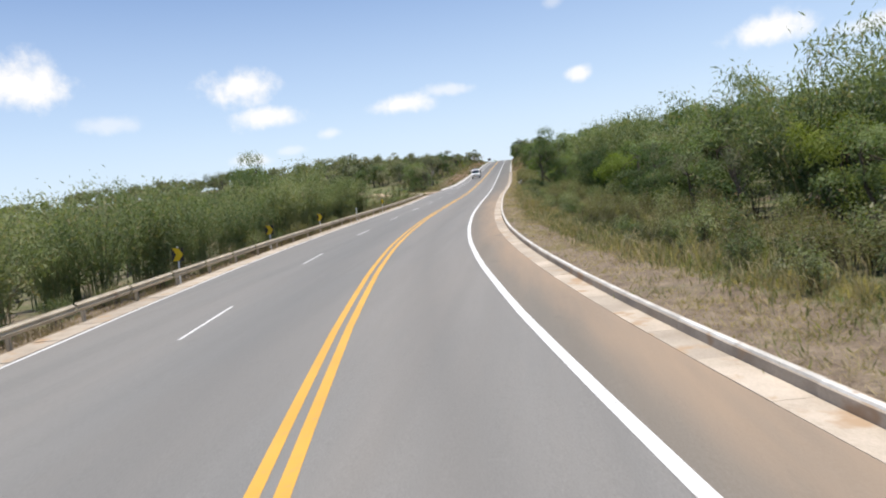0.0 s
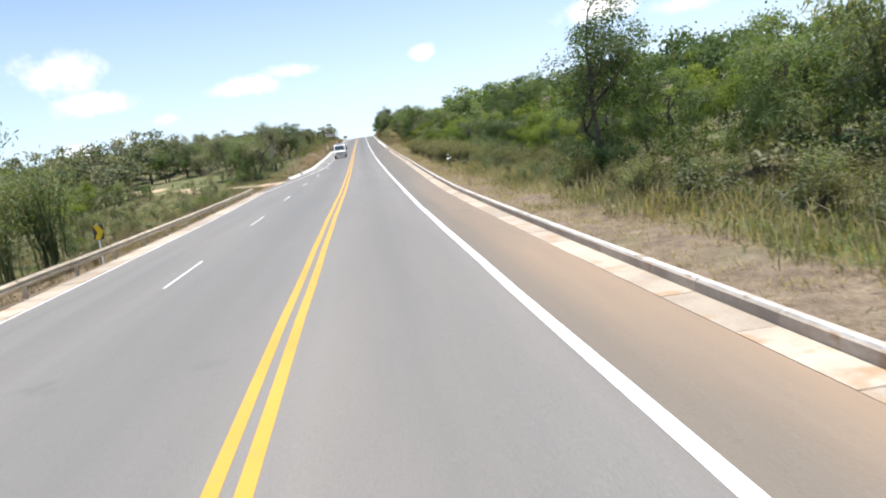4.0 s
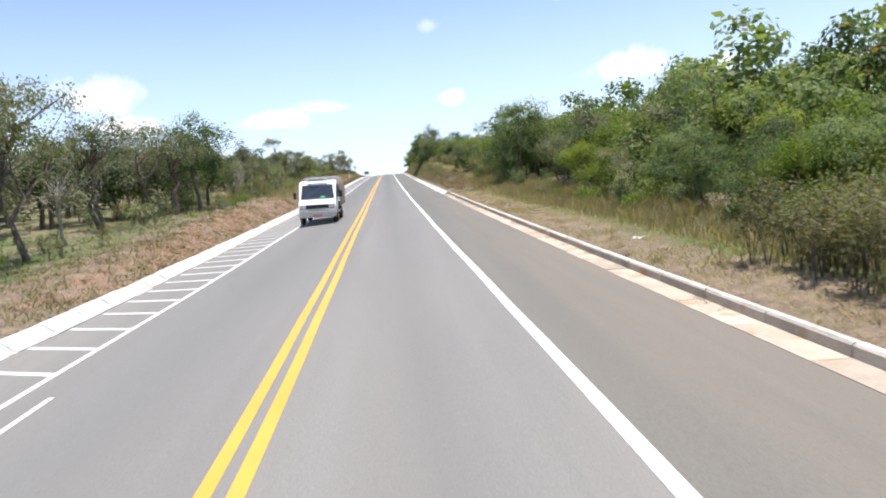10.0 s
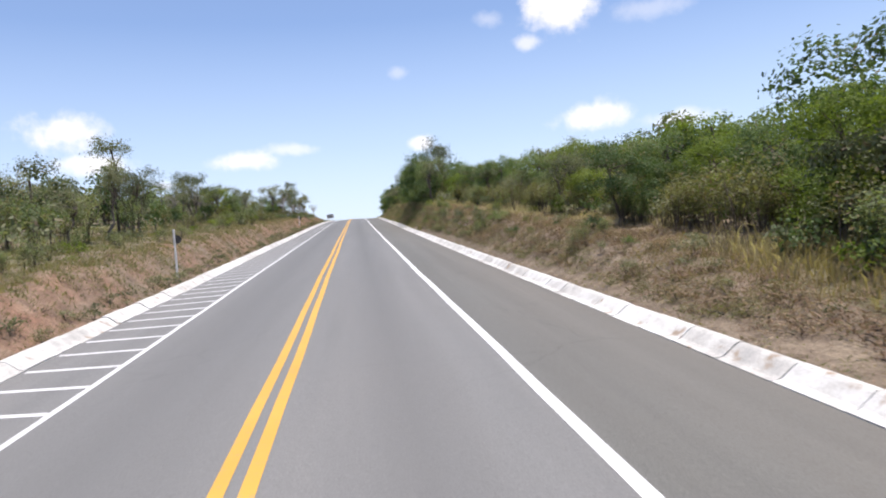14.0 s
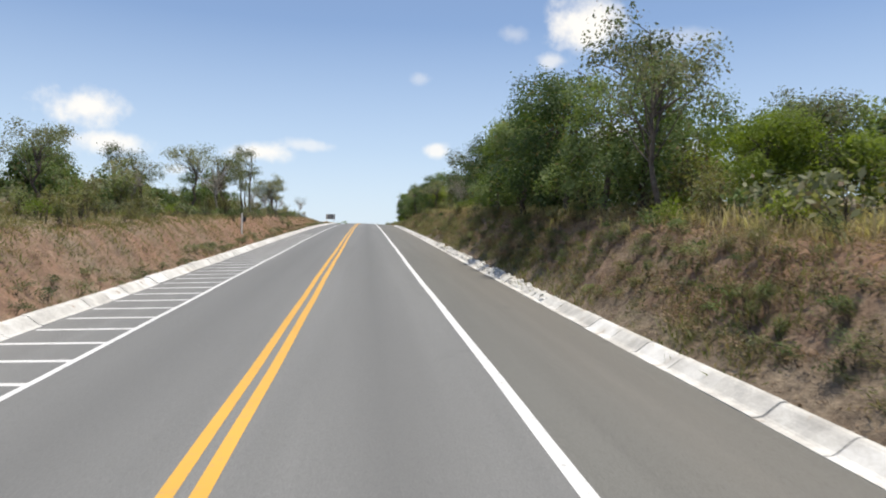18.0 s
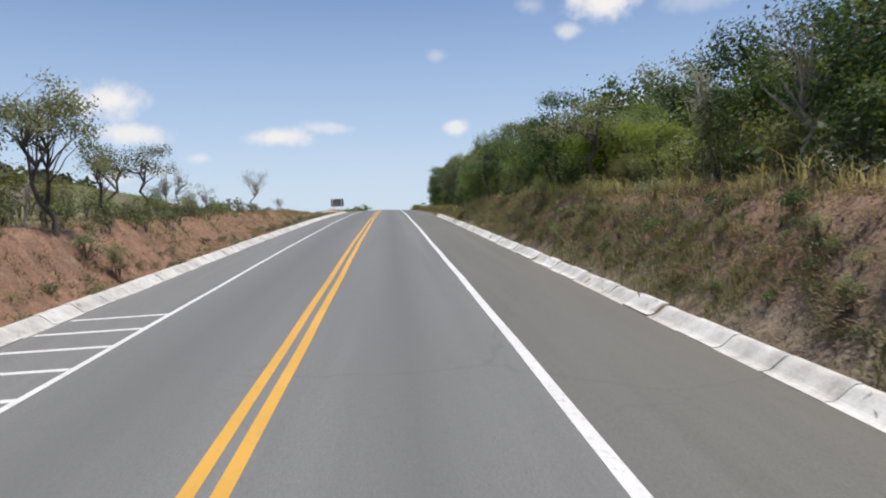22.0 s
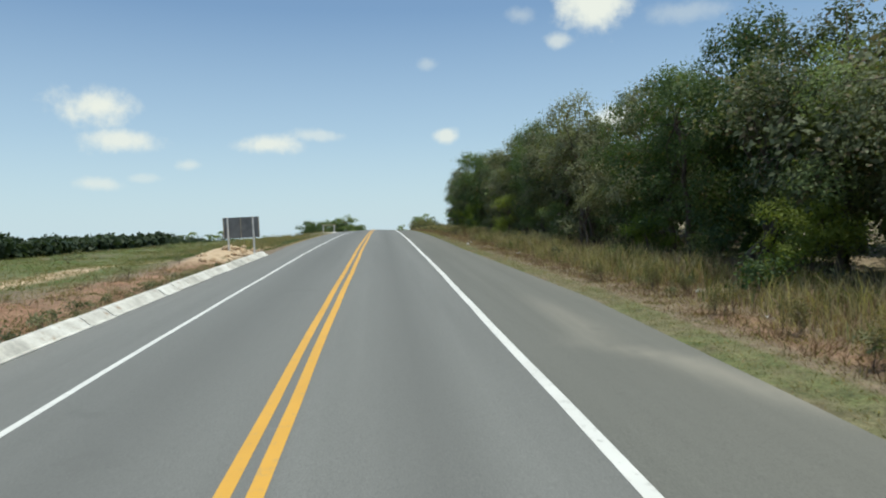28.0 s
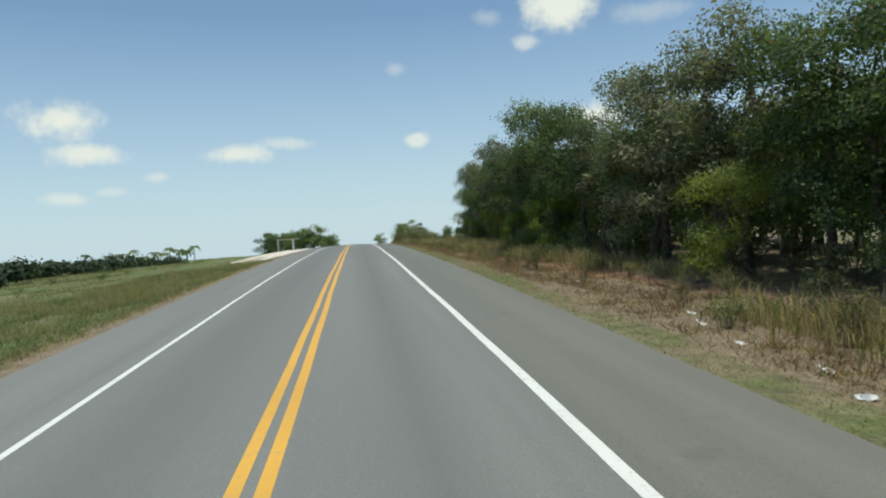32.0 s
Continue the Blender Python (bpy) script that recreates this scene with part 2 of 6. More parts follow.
def paint_material(name, col, worn, wear=0.55):
    m, nt, b = material(name, 0.6)
    n = noise_fac(nt, 9.0, 6, rough=0.7)
    n2 = noise_fac(nt, 0.5, 3)
    c = ramp(nt, n2, (0.3, tuple(v * 0.86 for v in col)), (0.7, col))
    c = blend(nt, ramp(nt, n, (wear, (0, 0, 0)), (wear + 0.12, (0.75, 0.75, 0.75))), c, worn)
    nt.links.new(c, b.inputs["Base Color"])
    bump(nt, b, noise_fac(nt, 60, 2), 0.25, 0.004)
    return m


def ground_material():
    """Red earth, dry and green grass laid by the terrain's own masks, broken up by noise."""
    m, nt, b = material("earth_and_grass", 0.95)
    n1, n2, n3 = noise_fac(nt, 0.35, 6, rough=0.65), noise_fac(nt, 2.2, 6, rough=0.7), noise_fac(nt, 14.0, 4)
    dry = ramp(nt, n2, (0.28, (0.11, 0.08, 0.056)), (0.5, (0.19, 0.145, 0.102)), (0.72, (0.275, 0.218, 0.152)))
    green = ramp(nt, n2, (0.3, (0.05, 0.075, 0.02)), (0.55, (0.1, 0.135, 0.04)), (0.75, (0.2, 0.2, 0.08)))
    soil = ramp(nt, n2, (0.25, (0.15, 0.088, 0.06)), (0.5, (0.26, 0.148, 0.095)), (0.75, (0.345, 0.225, 0.15)))
    sand = ramp(nt, n2, (0.3, (0.41, 0.29, 0.18)), (0.7, (0.57, 0.44, 0.31)))

    def mask(name, lo=0.35, hi=0.65):
        s = nt.nodes.new("ShaderNodeMath")
        s.operation = "ADD"
        o = nt.nodes.new("ShaderNodeMath")
        o.operation = "MULTIPLY_ADD"
        o.inputs[1].default_value, o.inputs[2].default_value = 0.9, -0.45
        nt.links.new(n1, o.inputs[0])
        nt.links.new(attr(nt, name), s.inputs[0])
        nt.links.new(o.outputs[0], s.inputs[1])
        return ramp(nt, s.outputs[0], (lo, (0, 0, 0)), (hi, (1, 1, 1)))
    col = blend(nt, mask("green"), dry, green)
    col = blend(nt, mask("soil"), col, soil)
    col = blend(nt, mask("sand"), col, sand)
    col = blend(nt, 0.5, col, ramp(nt, n3, (0.3, (0.25, 0.25, 0.25)), (0.7, (0.78, 0.78, 0.78))), "OVERLAY")
    nt.links.new(col, b.inputs["Base Color"])
    hgt = nt.nodes.new("ShaderNodeMath")
    hgt.operation = "MULTIPLY_ADD"
    hgt.inputs[1].default_value = 0.25
    nt.links.new(n3, hgt.inputs[0])
    nt.links.new(n2, hgt.inputs[2])
    bump(nt, b, hgt.outputs[0], 0.9, 0.12)
    return m


def leaf_material(name, dark, mid, light, glow=0.3, dry=None):
    """Leaves: tone by plant and by leaf, a soft sheen, light through the blade."""
    m, nt, b = material(name, 0.55)
    oi = nt.nodes.new("ShaderNodeObjectInfo")
    ge = nt.nodes.new("ShaderNodeNewGeometry")
    a = nt.nodes.new("ShaderNodeMath")
    a.operation = "MULTIPLY_ADD"
    a.inputs[1].default_value = 0.72
    tone = nt.nodes.new("ShaderNodeMath")
    tone.operation = "ADD"
    nt.links.new(oi.outputs["Random"], tone.inputs[0])
    nt.links.new(attr(nt, "tone"), tone.inputs[1])
    fr_ = nt.nodes.new("ShaderNodeMath")
    fr_.operation = "FRACT"
    nt.links.new(tone.outputs[0], fr_.inputs[0])
    nt.links.new(fr_.outputs[0], a.inputs[0])
    h = nt.nodes.new("ShaderNodeMath")
    h.operation = "MULTIPLY"
    h.inputs[1].default_value = 0.28
    nt.links.new(ge.outputs["Random Per Island"], h.inputs[0])
    nt.links.new(h.outputs[0], a.inputs[2])
    col = ramp(nt, a.outputs[0], (0.1, dark), (0.5, mid), (0.9, light))
    if dry:
        sel = ramp(nt, ge.outputs["Random Per Island"], (1 - dry[0], (0, 0, 0)), (1 - dry[0] + 0.02, (1, 1, 1)))
        col = blend(nt, sel, col, dry[1])
    nt.links.new(col, b.inputs["Base Color"])
    b.inputs["Specular IOR Level"].default_value = 0.2
    tr = nt.nodes.new("ShaderNodeBsdfTranslucent")
    nt.links.new(blend(nt, 1.0, col, (1.25, 1.35, 0.6), "MULTIPLY"), tr.inputs[0])
    mx = nt.nodes.new("ShaderNodeMixShader")
    mx.inputs[0].default_value = glow
    nt.links.new(b.outputs[0], mx.inputs[1])
    nt.links.new(tr.outputs[0], mx.inputs[2])
    nt.links.new(mx.outputs[0], nt.nodes["Material Output"].inputs[0])
    return m


ASPHALT = asphalt_material("asphalt", (0.163, 0.163, 0.157), (0.285, 0.25, 0.215), 0.6)
SHOULDER = asphalt_material("shoulder_asphalt", (0.128, 0.127, 0.115), (0.4, 0.275, 0.175), 0.8)
SHOULDER_PALE = asphalt_material("shoulder_asphalt_pale", (0.128, 0.127, 0.115), (0.4, 0.36, 0.3), 0.8)
WHITE_PAINT = paint_material("white_road_paint", (0.68, 0.67, 0.65), (0.3, 0.29, 0.27), 0.56)
YELLOW_PAINT = paint_material("yellow_road_paint", (0.64, 0.35, 0.06), (0.4, 0.28, 0.13), 0.56)
CONCRETE = surface("concrete", (0.33, 0.275, 0.215), (0.45, 0.385, 0.31), 1.2, 30, 0.9, rand=0.25, spots=(1.4, 0.56, (0.38, 0.27, 0.175)))
LIMEWASH = surface("limewashed_concrete", (0.42, 0.4, 0.365), (0.66, 0.64, 0.595), 2.0, 24, 0.9, relief=0.5, rand=0.25, spots=(2.2, 0.61, (0.34, 0.26, 0.19)))
EARTH = ground_material()
BARK = surface("bark", (0.06, 0.048, 0.038), (0.16, 0.13, 0.1), 4, 30, 0.95, relief=0.8, dist=0.03, rand=0.4)
PALE_BARK = surface("pale_bark", (0.22, 0.19, 0.15), (0.42, 0.38, 0.32), 5, 30, 0.95, relief=0.5, rand=0.3)
LEAF = leaf_material("forest_leaf", (0.05, 0.082, 0.034), (0.11, 0.155, 0.06), (0.225, 0.275, 0.115), 0.4, (0.04, (0.22, 0.155, 0.07)))
LEAF_GREY = leaf_material("savanna_leaf", (0.075, 0.092, 0.052), (0.15, 0.168, 0.092), (0.27, 0.265, 0.16), 0.34, (0.1, (0.21, 0.165, 0.115)))
LEAF_LIME = leaf_material("bright_leaf", (0.12, 0.165, 0.03), (0.17, 0.22, 0.045), (0.24, 0.27, 0.07), 0.5)
LEAF_CANE = leaf_material("bamboo_leaf", (0.095, 0.13, 0.06), (0.165, 0.2, 0.095), (0.26, 0.28, 0.15), 0.4, (0.1, (0.3, 0.25, 0.145)))
STRAW = leaf_material("dry_grass", (0.2, 0.15, 0.095), (0.31, 0.24, 0.155), (0.45, 0.37, 0.24), 0.45)
LEAF_OLIVE = leaf_material("olive_scrub_leaf", (0.105, 0.105, 0.05), (0.16, 0.158, 0.075), (0.225, 0.215, 0.11), 0.42, (0.14, (0.2, 0.15, 0.095)))
LEAF_DARK = leaf_material("plantation_leaf", (0.035, 0.052, 0.03), (0.055, 0.075, 0.042), (0.085, 0.105, 0.06), 0.25)
GOLD = leaf_material("golden_grass", (0.25, 0.195, 0.12), (0.37, 0.3, 0.19), (0.52, 0.44, 0.3), 0.55)
GRASS = leaf_material("green_grass", (0.09, 0.1, 0.042), (0.145, 0.155, 0.065), (0.25, 0.24, 0.12), 0.45, (0.3, (0.27, 0.215, 0.13)))
LITTER = leaf_material("dead_leaves", (0.165, 0.1, 0.068), (0.265, 0.172, 0.118), (0.4, 0.3, 0.205), 0.25, (0.16, (0.15, 0.145, 0.07)))
WOOD_OLD = surface("weathered_wood", (0.12, 0.095, 0.075), (0.26, 0.22, 0.18), 3, 25, 0.9, rand=0.3)
GALV = surface("galvanised_steel", (0.36, 0.3, 0.22), (0.52, 0.45, 0.34), 1.5, 20, 0.65, 0.2, 0.15, rand=0.2, spots=(1.1, 0.6, (0.36, 0.26, 0.17)))

# ---- helpers for building ----
def fill(me, verts, faces):
    """Puts arrays of points and of faces with equal corner counts into a mesh."""
    n, k = faces.shape
    me.vertices.add(len(verts))
    me.vertices.foreach_set("co", np.ascontiguousarray(verts, dtype=np.float32).ravel())
    me.loops.add(n * k)
    me.loops.foreach_set("vertex_index", np.ascontiguousarray(faces, dtype=np.int32).ravel())
    me.polygons.add(n)
    me.polygons.foreach_set("loop_start", np.arange(0, n * k, k, dtype=np.int32))
    me.update(calc_edges=True)


def mesh_object(name, verts, faces, mats, parent=None, label="", smooth=False, attrs=None, slots=None):
    me = bpy.data.meshes.new(name)
    if isinstance(verts, np.ndarray) and isinstance(faces, np.ndarray):
        fill(me, verts, faces)
    else:
        me.from_pydata([tuple(v) for v in verts], [], [tuple(f) for f in faces])
    for m in (mats if isinstance(mats, (list, tuple)) else [mats]):
        me.materials.append(m)
    if slots is not None:
        me.polygons.foreach_set("material_index", np.asarray(slots, dtype=np.int32))
    if smooth:
        me.polygons.foreach_set("use_smooth", np.ones(len(me.polygons), dtype=bool))
    for k, v in (attrs or {}).items():
        at = me.attributes.new(k, "FLOAT", "POINT")
        at.data.foreach_set("value", np.asarray(v, dtype=np.float32))
    me.update()
    ob = new(name, me)
    if parent:
        ob.parent = parent
    if label:
        ob["label"] = label
    return ob


def part(name, bm, mat, parent, label="", smooth=False):
    """Links a bmesh as one mesh object under a thing or a part."""
    me = bpy.data.meshes.new(name)
    bm.to_mesh(me)
    bm.free()
    me.materials.append(mat)
    if smooth:
        me.polygons.foreach_set("use_smooth", np.ones(len(me.polygons), dtype=bool))
    ob = new(name, me)
    ob.parent = parent
    if label:
        ob["label"] = label
    return ob


def box(bm, size, at=(0, 0, 0), rot=None, bevel=0.0):
    r = bmesh.ops.create_cube(bm, size=1.0, matrix=Matrix.Translation(at) @ (rot or Matrix()) @ Matrix.Diagonal((*size, 1)))
    if bevel:
        es = list({e for v in r["verts"] for e in v.link_edges})
        bmesh.ops.bevel(bm, geom=es, offset=bevel, segments=2, affect="EDGES", clamp_overlap=True)
    return bm


def cyl(bm, r0, r1, depth, at=(0, 0, 0), rot=None, seg=12):
    bmesh.ops.create_cone(bm, cap_ends=True, segments=seg, radius1=r0, radius2=r1, depth=depth, matrix=Matrix.Translation(at) @ (rot or Matrix()))
    return bm


def strip(name, s, uv, mats, dz=0.0, thick=0.0, parent=None, label="", attrs=None, zs=None):
    """A ribbon along the road. s: stations; uv: offsets across (one row for all stations, or one a station); zs: heights of the columns."""
    s = np.asarray(s, float)
    uv = np.asarray(uv, float)
    if uv.ndim == 1:
        uv = np.tile(uv, (len(s), 1))
    k = uv.shape[1]
    z = np.zeros(k) if zs is None else np.asarray(zs, float)
    pts = np.stack([places(s, uv[:, j], dz + z[..., j]) for j in range(k)], 1).reshape(-1, 3)
    i = np.arange(len(s) - 1)[:, None] * k + np.arange(k - 1)[None]
    faces = np.stack([i, i + 1, i + k + 1, i + k], -1).reshape(-1, 4)
    at = {n: np.asarray(v, float).reshape(-1) for n, v in (attrs or {}).items()}
    return mesh_object(name, pts, faces, mats, parent, label, attrs=at)


def sm(x, a, b):
    t = np.clip((np.asarray(x, float) - a) / (b - a), 0, 1)
    return t * t * (3 - 2 * t)


# edges of the pavement and of the verge along the road
EL_S, EL = [-140, 146, 160, 176, 188, 235, 300, 470, 480, 4200], [-8.35, -8.35, -7.9, -6.3, -5.45, -5.35, -5.45, -5.55, -5.9, -6.0]
ER_S, ER = [-140, 60, 116, 165, 230, 290, 430, 445, 470, 4200], [5.15, 5.2, 5.35, 6.3, 6.62, 6.72, 6.75, 7.2, 6.5, 6.4]
LL_S, LL = [-140, 148, 160, 172, 180, 195, 230, 4200], [-7.95, -7.95, -6.6, -4.65, -3.9, -3.55, -3.25, -3.25]


def edge_l(s):
    return np.interp(s, EL_S, EL)


def edge_r(s):
    return np.interp(s, ER_S, ER)


def line_l(s):
    return np.interp(s, LL_S, LL)


def lump(x, y, k):
    return np.sin(x * k * 1.3 + 1.7 * np.sin(y * k * 0.7)) * np.sin(y * k * 1.1 + 2.1 * np.sin(x * k * 0.6)) + 0.5 * np.sin(x * k * 2.7 + y * k * 1.9 + 1.0)


def ground_z(s, u):
    """Height of the land over the road's centre line at station s, offset u."""
    s, u = np.broadcast_arrays(np.asarray(s, float), np.asarray(u, float))
    el, er = edge_l(s), edge_r(s)
    base = -CROWN * np.minimum(np.abs(u), 7)
    # right side
    d = u - er
    cut = sm(s, 233, 262) * (1 - sm(s, 405, 436))
    hi = np.interp(s, [240, 262, 289, 302, 315, 350, 385, 420], [0.9, 1.25, 1.8, 2.1, 2.35, 2.45, 2.0, 1.2])
    bank = cut * hi * sm(d, 0.55, 2.9)
    verge = 0.17 * sm(d, 0.6, 0.8) * (1 - sm(s, 428, 440)) - 0.12 * sm(s, 430, 450) * sm(d, 1, 4)
    slope_r = np.interp(s, [-140, 0, 60, 150, 230, 300, 430, 520, 4200], [0.1, 0.09, 0.06, 0.075, 0.1, 0.07, 0.03, 0.03, 0.02])
    rise = slope_r * np.clip(d - 3.5, 0, 55) - 0.45 * sm(d, 2.5, 5) * (1 - sm(s, 190, 240)) * sm(d, 2, 6)
    right = bank + verge + rise
    # left side
    e = el - u
    cutl = sm(s, 172, 215) * (1 - sm(s, 425, 466))
    hil = np.interp(s, [180, 240, 300, 360, 400, 440], [0.7, 1.25, 1.7, 1.95, 1.5, 0.7])
    bankl = cutl * hil * sm(e, 0.5, 2.9)
    drop = np.interp(s, [-140, 0, 100, 130, 190, 235, 275, 320, 345, 385, 430, 520, 4200], [0.09, 0.1, 0.09, 0.035, 0.025, 0.0, -0.09, -0.1, -0.05, 0.0, 0.01, 0.05, 0.045])
    fall = -drop * np.where((s > 225) & (s < 400), np.clip(e - 1.6, 0, 32), np.clip(e - 1.6, 0, 90)) - 0.35 * sm(e, 0.9, 2.2) * (1 - sm(s, 150, 175)) - 0.25 * sm(s, 468, 480) * sm(e, 0.2, 2.5)
    left = bankl + fall + 4.2 * np.exp(-((s - 432) / 34.0) ** 2) * sm(e, 8, 32) + 0.55 * np.exp(-((s - 472) / 9.0) ** 2) * np.exp(-((e - 2.9) / 1.6) ** 2)
    g = np.where(d > 0, right, np.where(e > 0, left, 0.0))
    off = np.maximum(np.maximum(d, e), 0)
    cutting = cut * (d > 0) + cutl * (e > 0)
    rough = (0.07 + 0.05 * cutting) * sm(off, 0.9, 2.0) * lump(s, u, 1.3) * (1 - 0.6 * sm(off, 4, 8)) + 0.05 * cutting * sm(off, 0.8, 1.6) * (1 - sm(off, 3.5, 6)) * lump(s * 1.7, u, 2.4) + 0.2 * sm(off, 4, 14) * lump(s, u, 0.23)
    under = np.where((d <= 0) & (e <= 0), -0.12, 0.0)
    return base + g + rough + under - 0.03


def land(s, u, dz=0.0):
    """A point on the land."""
    x, y, z, h = along(s)
    return Vector((x + u * math.cos(h), y - u * math.sin(h), z + float(ground_z(s, u)) + dz))


def on_track(s, u):
    """How far a point lies on the earth track that leaves the road on the left."""
    e = edge_l(s) - u
    return np.where(e > 0, np.exp(-((s - 163 - 1.4 * e) / np.interp(e, [0, 2, 5, 12, 30], [3.2, 2.2, 1.5, 1.8, 4.0])) ** 2) * (1 - sm(e, 34, 44)), 0)


# ---- ground ----
gs = np.concatenate([np.arange(-130, 180, 2.0), np.arange(180, 470, 0.7), np.arange(470, 580, 2.0), np.arange(580, 1000, 12.0), np.array([1000, 1100, 1250, 1500, 1900, 2500, 3200, 4100.0])])
near = np.concatenate([[0.02, 0.3, 0.6, 0.75, 0.95], np.arange(1.2, 4.2, 0.35), np.arange(4.5, 9, 0.7), np.arange(10, 20, 1.6), np.arange(22, 60, 5), [70, 85, 110, 150, 220, 330, 500, 900, 1600, 3000]])
gu = np.concatenate([-near[::-1], [-1.0], [1.0], near])
SS = np.repeat(gs[:, None], len(gu), 1)
UU = np.where(gu[None] < -1.001, 0, 0) + np.concatenate([edge_l(gs)[:, None] - near[::-1][None], np.full((len(gs), 1), -2.0), np.full((len(gs), 1), 2.0), edge_r(gs)[:, None] + near[None]], 1)
gx, gy, gz, gh = along(SS)
G = np.stack([gx + UU / np.cos(gh), gy, gz + ground_z(SS, UU)], -1).reshape(-1, 3)
k = len(gu)
i = np.arange(len(gs) - 1)[:, None] * k + np.arange(k - 1)[None]
gf = np.stack([i, i + 1, i + k + 1, i + k], -1).reshape(-1, 4)
dR, dL = UU - edge_r(SS), edge_l(SS) - UU
soil = np.where(dL > 0, sm(SS, 172, 200) * (1 - sm(SS, 462, 470)) * sm(dL, 0.3, 0.8) * (1 - sm(dL, np.interp(SS, [170, 300, 460], [2.2, 3.2, 3.0]), np.interp(SS, [170, 300, 460], [4.2, 6.0, 4.6]))) * np.interp(SS, [172, 235, 325, 345, 470], [0.58, 0.47, 0.47, 0.66, 0.62]), 0)
soil = np.maximum(soil, np.where(dR > 0, 0.5 * sm(SS, 255, 300) * (1 - sm(SS, 415, 432)) * sm(dR, 0.8, 1.4) * (1 - sm(dR, 3, 5)), 0))
soil = np.maximum(soil, np.where(dR > 0, 0.75 * sm(SS, 414, 420) * (1 - sm(SS, 438, 450)) * (1 - sm(np.abs(dR - 2.5 + (SS - 436) * 0.04), 0.2, 1.6)) * 0.75, 0))
green = np.where(dL > 0, np.interp(SS, [-140, 0, 150, 200, 300, 420, 470, 1000], [0.25, 0.35, 0.55, 0.56, 0.4, 0.5, 0.58, 0.66]) * np.where(SS > 474, sm(dL, 0.5, 1.6), sm(dL, 2, 6)), np.where(dR > 0, 0.3 + 0.1 * sm(dR, 3, 9) + 0.3 * sm(dR, 2.0, 3.5) * (1 - 0.75 * sm(dR, 5, 8)) * (1 - sm(SS, 235, 255)), 0.3))
green = np.where((dR > 0) & (SS > 430) & (dR < 1.1), 0.5, green)
soil = np.maximum(soil, np.where(dR > 0, 0.95 * sm(SS, 436, 444) * (1 - sm(SS, 512, 524)) * np.exp(-((UU - np.interp(SS, [440, 470, 490, 500, 520], [15.6, 15.4, 12.6, 11.0, 10.0])) / 0.9) ** 2), 0))
sand = 0.8 * on_track(SS, UU)
sand = np.maximum(sand, np.where(dL > 0, 0.85 * np.exp(-((SS - 470) / 10.0) ** 2) * np.exp(-((dL - 2.6) / 2.0) ** 2), 0))
sand = np.maximum(sand, np.where(dL > 0, 0.8 * sm(SS, 436, 446) * (1 - sm(SS, 474, 480)) * np.exp(-((UU - np.interp(SS, [440, 454, 466, 474], [-12.5, -13.5, -14.5, -9.5])) / 1.3) ** 2), 0))
ground = mesh_object("ground", G, gf, EARTH, attrs={"soil": soil.ravel(), "green": green.ravel(), "sand": sand.ravel()}, smooth=True)
tagged(ground, "rolling land with red earth, dry verges and green grass", "ground", kind="structure")

# ---- road ----
rs = np.concatenate([np.arange(-130, 700, 2.0), np.arange(700, 1200, 20.0)])
el, er = edge_l(rs), edge_r(rs)
ll_ = np.maximum(line_l(rs) - 0.1, el + 0.05)
cols = np.stack([el, ll_, np.maximum(-7.0, ll_ + 0.02), np.maximum(-4.0, ll_ + 0.04), np.full_like(rs, -1.8), np.zeros_like(rs), np.full_like(rs, 0.9), np.full_like(rs, 1.8), np.full_like(rs, 2.7), np.full_like(rs, 3.55)], 1)
old = (1 - sm(rs, 150, 330))
dust = np.stack([0.7 * old + 0.2, 0.6 * old, 0.6 * old, 0.55 * old, 0.5 * old, 0.6 * old, 0.75 * old, 0.8 * old, 0.7 * old, 0.75 * old], 1)
oil = np.tile([0, 0, 0, 0.05, 0.55, 0, 0.05, 0.6, 0.05, 0], (len(rs), 1)) * (0.55 + 0.45 * sm(rs, 150, 300))[:, None]
road = strip("road", rs, cols, ASPHALT, attrs={"dust": dust, "oil": oil})
tagged(road, "two-way highway of worn grey asphalt", "road", kind="structure")
ss = np.concatenate([np.arange(-130, 424, 2.0), np.arange(424, 452, 0.5), np.arange(452, 700, 2.0), np.arange(700, 1200, 20.0)])
er = edge_r(ss)
w_ = np.array([0.0, 0.1, 0.2, 0.3, 0.4, 0.5, 0.6, 0.7, 0.8, 0.9, 1.0])
cols = 3.55 + (er[:, None] - 3.55) * w_[None]
new_ = sm(ss, 70, 150)[:, None]
dust = np.interp(w_, [0, 0.3, 0.6, 1], [0.3, 0.45, 0.9, 1.15])[None] * (1 - 0.6 * new_) * (1 - 0.75 * sm(ss, 140, 280))[:, None]
drift = np.exp(-((cols - np.interp(ss, [432, 434, 436.5, 438, 440, 443, 447], [7.2, 6.8, 6.3, 5.2, 5.5, 5.5, 5.4])[:, None]) / np.interp(ss, [432, 437.5, 447], [0.3, 0.5, 0.25])[:, None]) ** 2) * (sm(ss, 432, 434.5) * (1 - sm(ss, 441, 448)))[:, None]
sh = strip("road_shoulder", ss[ss <= 424], cols[ss <= 424], SHOULDER, dz=-0.001, attrs={"dust": dust[ss <= 424]})
tagged(sh, "paved road shoulder dusted with orange earth", "road shoulder", kind="structure")
sh = strip("road_shoulder", ss[ss >= 424], cols[ss >= 424], SHOULDER_PALE, dz=-0.001, attrs={"dust": (dust + 0.5 * drift)[ss >= 424]})
tagged(sh, "paved road shoulder with a drift of pale dust", "road shoulder", kind="structure")


